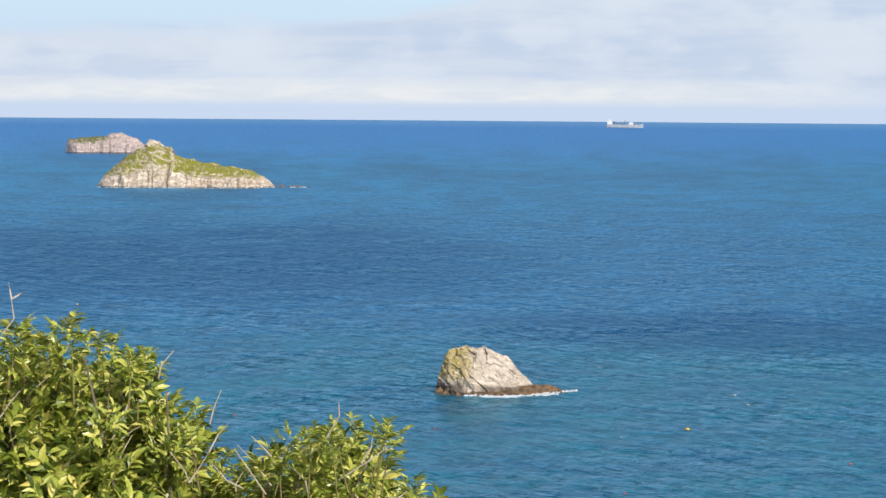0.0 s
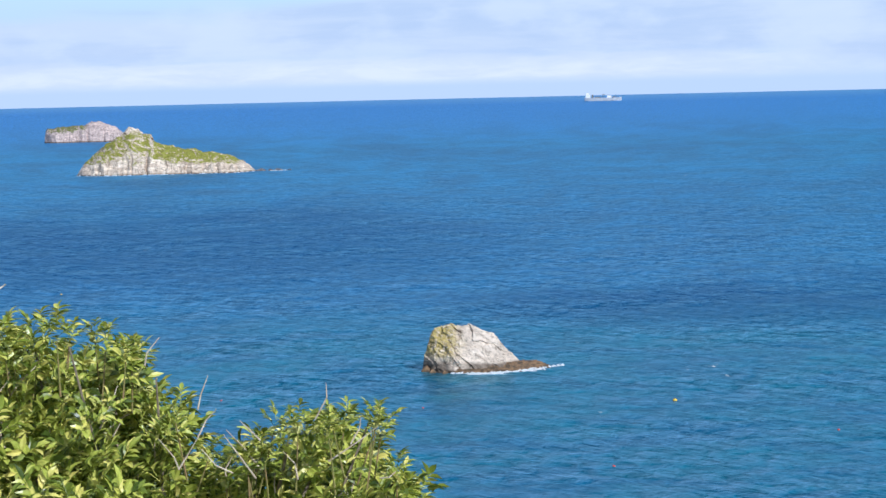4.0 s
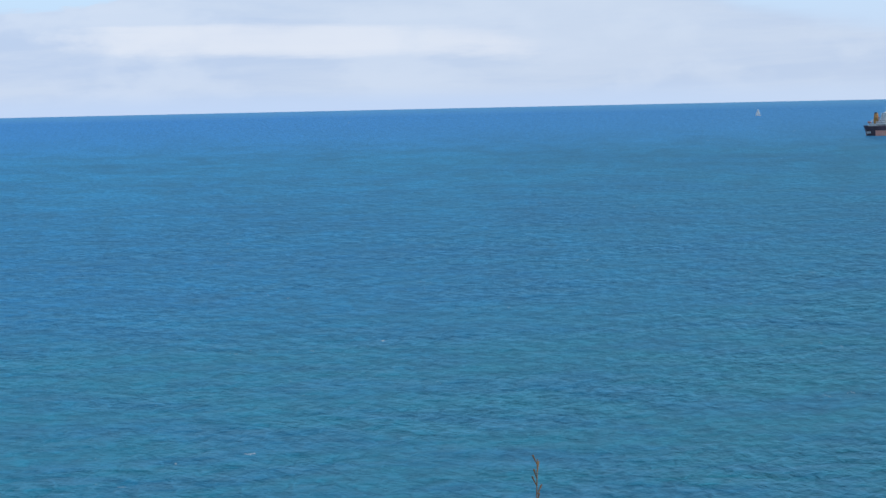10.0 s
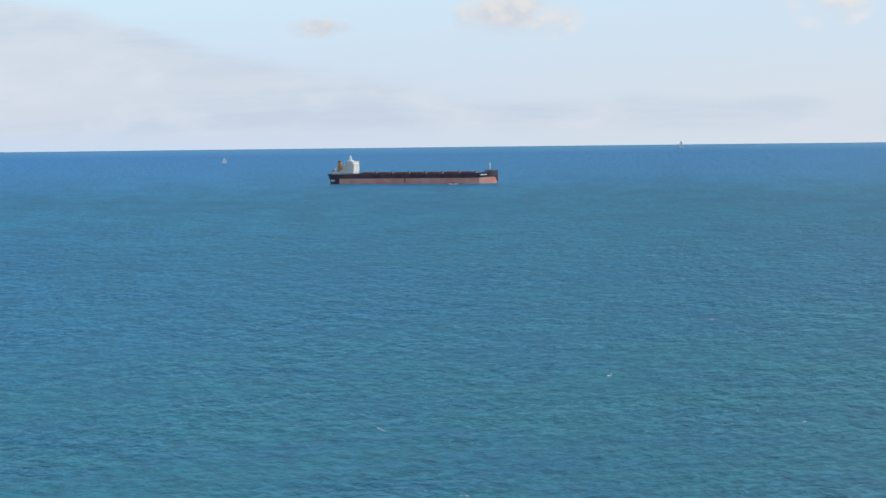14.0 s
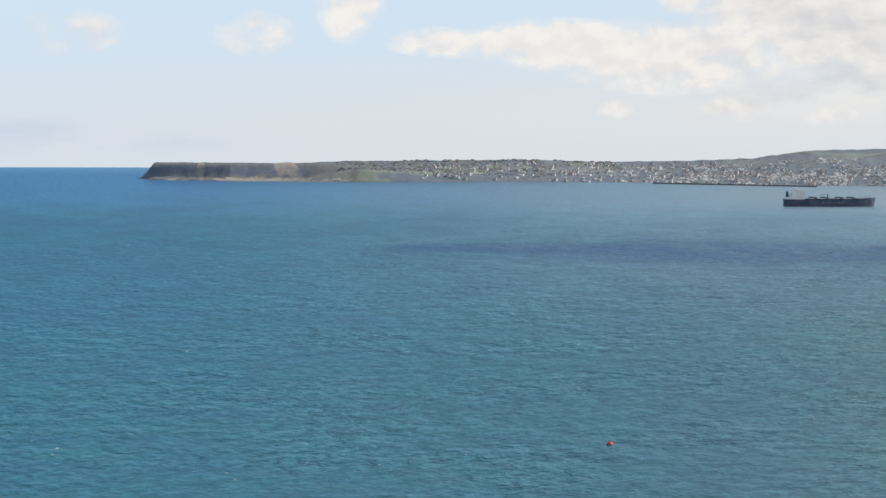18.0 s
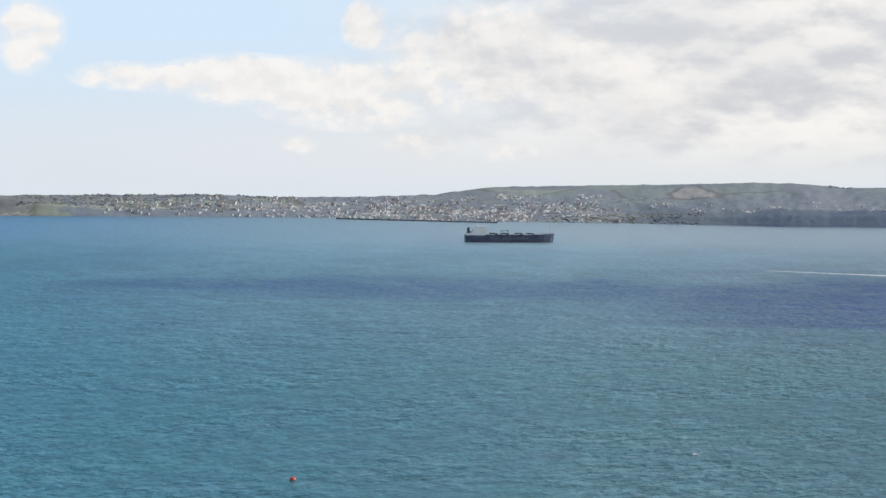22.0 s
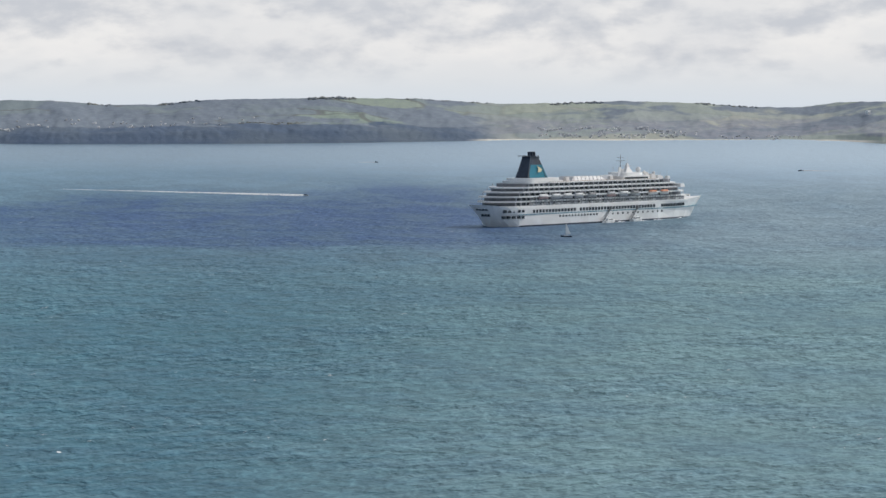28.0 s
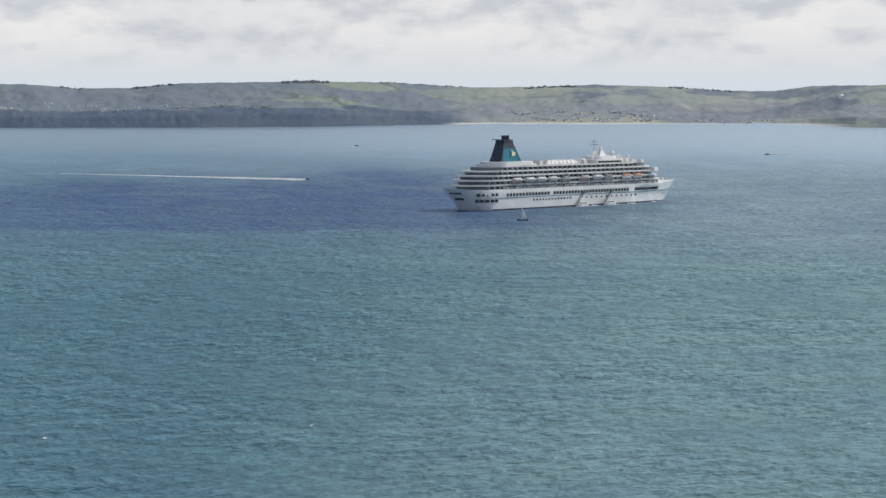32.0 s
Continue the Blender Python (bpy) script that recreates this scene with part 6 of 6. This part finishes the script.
def build_woods():
    """Crowns of far woods, in one mesh of lumpy canopies; zones: bearings, depth inland, count, crown radius, share kept."""
    rnd = random.Random(9)
    s = Shape()
    zones = [(167.0, 172.0, 0.14, 1.0, 1400, 4.2, 0.75), (171.0, 178.0, 0.05, 0.98, 700, 3.6, 0.45), (176.0, 182.5, 0.05, 0.7, 700, 3.4, 0.45), (168.6, 174.0, 0.92, 1.0, 160, 5.0, 0.6),
             (179.6, 183.5, 0.02, 0.22, 420, 4.4, 0.8), (190.0, 191.6, 0.29, 0.35, 60, 4.0, 1.0),
             (191.7, 192.8, 0.96, 1.0, 60, 6.5, 1.0), (188.1, 189.1, 0.96, 1.0, 34, 5.0, 1.0), (186.4, 187.0, 0.97, 1.0, 14, 4.6, 1.0), (197.4, 198.8, 0.96, 1.0, 46, 5.2, 1.0), (201, 202.5, 0.97, 1, 30, 4.4, 1.0), (194.0, 196.0, 0.98, 1.0, 30, 3.6, 1.0)]
    for b0, b1, s0, s1, count, size, keep in zones:
        for i in range(count):
            b, q = rnd.uniform(b0, b1), rnd.uniform(s0, s1)
            if noise.noise(Vector((b * 1.9, q * 6, 1.0))) > (keep - 0.5) * 1.2 + 0.05 and keep < 1.0:
                continue
            r = size * rnd.uniform(0.45, 1.1)
            squash = 0.85 if s0 > 0.9 else 0.42
            p = coast_point(b, q) - Vector((0, 0, 0.3 * r * squash))
            k = 6
            t0 = rnd.uniform(0, 6)
            s.ring_loft([[p + Vector((r * w * math.cos(t0 + 2 * math.pi * j / k) * rnd.uniform(0.75, 1.25), r * w * math.sin(t0 + 2 * math.pi * j / k) * rnd.uniform(0.75, 1.25), r * h * squash * rnd.uniform(0.85, 1.15))) for j in range(k)] for w, h in ((0.7, -0.6), (1.0, 0.05), (0.9, 0.4), (0.55, 0.7), (0.12, 0.85))])
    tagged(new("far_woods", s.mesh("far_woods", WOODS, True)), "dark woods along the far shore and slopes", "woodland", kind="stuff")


build_woods()

# ---- bush on the cliff edge ----


def bush_at(px, py, d):
    """A place d metres off, fitted to the camera's view by bearing and drop."""
    b, e = px, py
    return Vector((d * math.sin(radians(b)), d * math.cos(radians(b)), EYE + d * math.tan(radians(e))))


def leaf_shape(s, base, way, up, length, width, fold):
    """One folded, curved leaf of eight faces."""
    side = way.cross(up).normalized()
    up = side.cross(way).normalized()
    mid, left, right = [], [], []
    for t, w in ((0.0, 0.06), (0.3, 0.8), (0.62, 0.85), (1.0, 0.02)):
        c = base + way * (length * t) - up * (length * 0.36 * t * t)
        mid.append(c)
        left.append(c - side * (width * w * 0.5) + up * (width * fold * w))
        right.append(c + side * (width * w * 0.5) + up * (width * fold * w))
    i = len(s.v)
    for a, b, c in zip(left, mid, right):
        s.v += [tuple(a), tuple(b), tuple(c)]
    for k in range(3):
        a = i + 3 * k
        s.f += [(a, a + 1, a + 4, a + 3), (a + 1, a + 2, a + 5, a + 4)]


def sprig_mesh(rnd, leaves, size):
    """A shoot with pinnate leaves of seven leaflets; grows along +z."""
    s = Shape()
    up = Vector((0, 0, 1))
    for k in range(leaves):
        t = k / leaves
        a = k * 2.4 + rnd.uniform(-0.4, 0.4)
        out = 0.45 + 0.9 * (1 - t)
        way = Vector((math.cos(a) * out, math.sin(a) * out, 0.7 + 0.6 * t)).normalized()
        side = way.cross(up).normalized()
        base = Vector((0, 0, size * 0.8 * t))
        reach = size * rnd.uniform(0.55, 0.85)
        s.rod(base, base + way * reach, size * 0.012, size * 0.008, 3)
        for f, sd in ((0.36, -1), (0.36, 1), (0.62, -1), (0.62, 1), (0.86, -1), (0.86, 1), (1.0, 0)):
            w = (way + side * (0.95 * sd) + Vector((rnd.uniform(-0.2, 0.2), rnd.uniform(-0.2, 0.2), rnd.uniform(-0.25, 0.2)))).normalized()
            leaf_shape(s, base + way * (reach * f) - up * (reach * 0.12 * f * f), w, up + side * rnd.uniform(-0.5, 0.5), size * rnd.uniform(0.32, 0.50), size * rnd.uniform(0.15, 0.23), rnd.uniform(0.08, 0.5))
    return s


def outline_top(px):
    """Lowest elevation of the bush's top along the bearing, degrees."""
    return lerp_list([(92.0, -4.6), (97.3, -5.3), (98.2, -5.5), (99.2, -5.3), (100.0, -5.4), (100.5, -5.6), (101.0, -6.5), (101.9, -7.4), (102.5, -8.4), (102.7, -8.9), (103.35, -8.8), (103.8, -8.3), (104.3, -7.75), (105.2, -7.7), (105.9, -7.5), (106.3, -7.2), (106.55, -7.6), (106.75, -8.9), (107.3, -8.85), (107.5, -9.1), (108.2, -11.4)], px)


def build_bush():
    rnd = random.Random(21)
    root = bush_at(101.5, -17.0, 8.0)
    bush = thing("bush", Matrix.Translation(root), "leafy green elder bush with pale dead twigs, on the cliff edge", "bush")
    meshes = [sprig_mesh(rnd, rnd.randint(4, 6), rnd.uniform(0.10, 0.135)).mesh("sprig", LEAF) for _ in range(8)]
    branches = []
    stems = [(96.0, -5.6, 8.5), (97.6, -5.9, 7.9), (98.6, -6.0, 8.2), (99.4, -5.9, 7.7), (100.3, -6.2, 8.3), (101.2, -6.8, 7.9), (102.0, -7.6, 8.1), (103.8, -8.6, 8.0), (104.6, -8.5, 7.8), (105.5, -8.2, 8.2), (106.3, -8.0, 7.9), (107.3, -9.4, 8.1)]
    for b, e, d in stems:
        tip = bush_at(b, e, d)
        foot = bush_at(101.5 + (b - 101.5) * 0.35, -15.5, 8.0)
        s = Shape()
        mid = (foot + tip) / 2 + Vector((rnd.uniform(-.06, .06), rnd.uniform(-.06, .06), 0.05))
        for p, q, r0, r1 in ((foot, mid, 0.013, 0.009), (mid, tip, 0.009, 0.003)):
            s.rod(Vector(p) - foot, Vector(q) - foot, r0, r1, 5)
        br = part("branch", s, STEM, bush)
        br.location = foot - root
        branches.append((br, b, foot))
    core = Shape()
    sprigs = 0
    tries = 0
    while tries < 2000:
        tries += 1
        b = rnd.uniform(93.5, 107.5)
        top = outline_top(b) + noise.noise(Vector((b * 1.9, 0, 0))) * 0.45 + noise.noise(Vector((b * 6.0, 4.0, 0))) * 0.35
        depth = rnd.random() ** 1.3 * 4.2
        e = top - depth - 1.0
        if b > 102.6 and rnd.random() < 0.3:
            continue
        if e < -12.5 or (b > 103 and e < -11.5 and rnd.random() < 0.4):
            continue
        if depth < 3.4 and noise.noise(Vector((b * 2.3, e * 2.3, 3.0))) < (0.10 if depth < 1.6 else 0.03):
            continue
        d = 8.0 - 0.06 * depth + rnd.uniform(-0.4, 1.3) * min(1.0, 0.25 + depth * 0.4)
        p = bush_at(b, e, d)
        lean = Vector((rnd.gauss(0, 0.6), rnd.gauss(0, 0.6), 1.0)) + Vector((math.sin(radians(105)), math.cos(radians(105)), 0)) * rnd.uniform(-0.5, 0.1)
        q = lean.to_track_quat("Z", "Y").to_matrix().to_4x4() @ pose(0, 0, 0, 0, 0, rnd.uniform(0, 360))
        near = d < 8.15 and depth < 3.2
        if near and sprigs < 245:
            br, _, foot = min(branches, key=lambda k: abs(k[1] - b))
            ob = new("sprig", rnd.choice(meshes))
            ob.parent = br
            sc = rnd.uniform(0.6, 1.1)
            ob.matrix_basis = Matrix.Translation(p - foot) @ q @ Matrix.Diagonal((sc, sc, sc, 1))
            sprigs += 1
        else:
            src = rnd.choice(meshes)
            i = len(core.v)
            m = Matrix.Translation(p - root) @ q
            core.v += [tuple(m @ v.co) for v in src.vertices]
            core.f += [tuple(i + k for k in f.vertices) for f in src.polygons]
    for i in range(420):
        b = rnd.uniform(94, 107.0)
        p = bush_at(b, outline_top(b) - 1.3 - rnd.random() * 4.0, rnd.uniform(8.5, 9.3))
        src = rnd.choice(meshes)
        i = len(core.v)
        m = Matrix.Translation(p - root) @ Vector((rnd.gauss(0, 0.6), rnd.gauss(0, 0.6), 1.0)).to_track_quat("Z", "Y").to_matrix().to_4x4()
        core.v += [tuple(m @ v.co) for v in src.vertices]
        core.f += [tuple(i + k for k in f.vertices) for f in src.polygons]
    tagged(part("foliage", core, LEAF, bush, "dense green leaves in the depth of the bush"), kind="stuff")
    # young shoots that stand clear of the crown
    for i in range(46):
        b = rnd.uniform(96.8, 107.6)
        top = outline_top(b) + rnd.uniform(-0.25, 0.12)
        d = rnd.uniform(7.6, 8.2)
        tip, low = bush_at(b, top - 0.55, d), bush_at(b + rnd.uniform(-0.5, 0.3), top - rnd.uniform(1.4, 2.0), d)
        br, _, foot = min(branches, key=lambda k: abs(k[1] - b))
        stem = part("shoot", Shape().rod(low - foot, tip - foot, 0.0035, 0.0022, 5), SHOOT, br)
        ob = new("sprig", rnd.choice(meshes))
        ob.parent = br
        sc = rnd.uniform(0.55, 0.9)
        if i % 3 == 0:
            bud = Shape()
            for k in range(9):
                a, e = rnd.uniform(0, 6.28), rnd.uniform(0.2, 1.3)
                way = Vector((math.cos(a) * math.sin(e), math.sin(a) * math.sin(e), math.cos(e)))
                bud.rod(tip - foot, tip - foot + way * 0.026, 0.0012, 0.0050, 4)
            part("flower_bud", bud, BUD, br, "pale green cluster of flower buds")
        ob.matrix_basis = Matrix.Translation(tip - foot) @ (tip - low).to_track_quat("Z", "Y").to_matrix().to_4x4() @ pose(0, 0, 0, 0, 0, rnd.uniform(0, 360)) @ Matrix.Diagonal((sc, sc, sc, 1))
    # bare twigs
    for b0, e0, b1, e1 in ((97.38, -5.38, 97.58, -4.58), (97.58, -4.58, 97.51, -4.18), (97.58, -4.58, 97.82, -4.41), (101.06, -6.49, 101.43, -5.82), (102.30, -7.58, 102.57, -6.77), (105.12, -7.92, 105.41, -7.04), (103.78, -8.37, 103.30, -7.88), (103.78, -9.07, 102.96, -8.09), (103.65, -9.27, 102.89, -8.19), (101.80, -8.99, 102.28, -8.25), (102.28, -8.25, 102.75, -7.58), (105.42, -8.93, 106.65, -8.12), (103.10, -9.13, 102.35, -8.52), (102.93, -9.20, 103.10, -8.73), (106.24, -7.85, 105.97, -8.53), (104.33, -8.66, 104.67, -9.34), (101.33, -8.24, 101.80, -8.99), (107.07, -9.20, 106.66, -9.36)):
        d = rnd.uniform(7.45, 7.7)
        a, c = bush_at(b0, e0, d) - root, bush_at(b1, e1, d) - root
        if c.z < a.z:
            a, c = c, a
        j = (a + c) / 2 + Vector((rnd.uniform(-.022, .022), rnd.uniform(-.022, .022), rnd.uniform(-.012, .016)))
        part("twig", Shape().rod(a, j, 0.0030, 0.0025, 5).rod(j, c, 0.0025, 0.0012, 5), BARK, bush, "bare pale twig")
    # dead wood among the leaves
    for i in range(22):
        b = rnd.uniform(97.2, 106.8)
        low = bush_at(b, outline_top(b) - rnd.uniform(1.8, 3.4), rnd.uniform(7.7, 8.1))
        tip = low + Vector((rnd.gauss(0, 0.03), rnd.gauss(0, 0.05), rnd.uniform(0.06, 0.14)))
        j = (low + tip) / 2 + Vector((rnd.uniform(-.012, .012), rnd.uniform(-.012, .012), 0.008))
        part("twig", Shape().rod(low - root, j - root, 0.0032, 0.0026, 5).rod(j - root, tip - root, 0.0026, 0.0013, 5), BARK, bush, "bare pale twig")
    return bush, branches


BUSH, BRANCHES = build_bush()


def build_stalk():
    """A dead flower stalk with a sparse seed head, on the slope below the path."""
    foot, tip = bush_at(140.6, -19.5, 7.0), bush_at(140.85, -8.75, 7.0)
    plant = thing("dead_stalk", Matrix.Translation(foot), "dry brown flower stalk with a sparse seed head", "plant")
    up = tip - foot
    part("stem", Shape().rod((0, 0, -0.15), up * 0.5 + Vector((0.01, 0, 0)), 0.0042, 0.0036, 6).rod(up * 0.5 + Vector((0.01, 0, 0)), up, 0.0036, 0.0016, 6), DRY, plant)
    rnd = random.Random(3)
    for k in range(9):
        p = up * (0.86 + 0.016 * k)
        part("seed_stalk", Shape().rod(p, p + Vector((rnd.uniform(-.02, .02), rnd.uniform(-.02, .02), 0.03)), 0.0014, 0.003, 5), DRY, plant)


build_stalk()


def build_white_house():
    b = 205.05
    p = coast_point(b, 0.62)
    home = thing("villa", Matrix.Translation(p) @ pose(0, 0, 0, 0, 0, -b + 45), "bright white house alone on the wooded hillside", "house")
    part("wall", Shape().box(-4, 4, -3, 3, -3, 5.2), WHITE, home)
    part("roof", Shape().box(-4.5, 4.5, -3.5, 3.5, 5.2, 6.6, 1.6), WHITE, home)


build_white_house()

# ---- what moves ----


def motions():
    times = [2 * i for i in range(17)]
    # the whole sheet of water drifts with the wind
    walk(SEA, [(t, pose(-0.55 * t + 8, 0.75 * t - 12, 0)) for t in times])
    # fast boat and its wake
    for ob in (SPEED, WAKE):
        walk(ob, [(t, heading(187.2 + 0.155 * t if t < 24 else 190.92 + 0.17 * (t - 24), 1995 - 0.06 * t - max(0, t - 26) * 4, 322)) for t in times])
    for ob in (LAUNCH_R, WAKE_R):
        walk(ob, [(t, heading(203.48 - 0.04 * (t - 28), 2920, 112)) for t in times])
    for ob in (LAUNCH_L, WAKE_L):
        walk(ob, [(t, heading(193.29 + 0.04 * (t - 28), 3310, 285)) for t in times])
    walk(YACHT, [(t, heading(197.9 - 0.1065 * (t - 28), 1322, 108) @ pose(0, 0, 0, 5 + 1.5 * math.sin(t * 1.3), 0, 0)) for t in times])
    # branches nod in the breeze
    for i, (br, b, foot) in enumerate(BRANCHES):
        home = br.matrix_basis.copy()
        walk(br, [(0.5 * k, home @ pose(0, 0, 0, 0.9 * math.sin(1.9 * k * 0.5 + i * 1.3), 0.8 * math.sin(2.6 * k * 0.5 + i * 2.1), 0)) for k in range(65)])


motions()
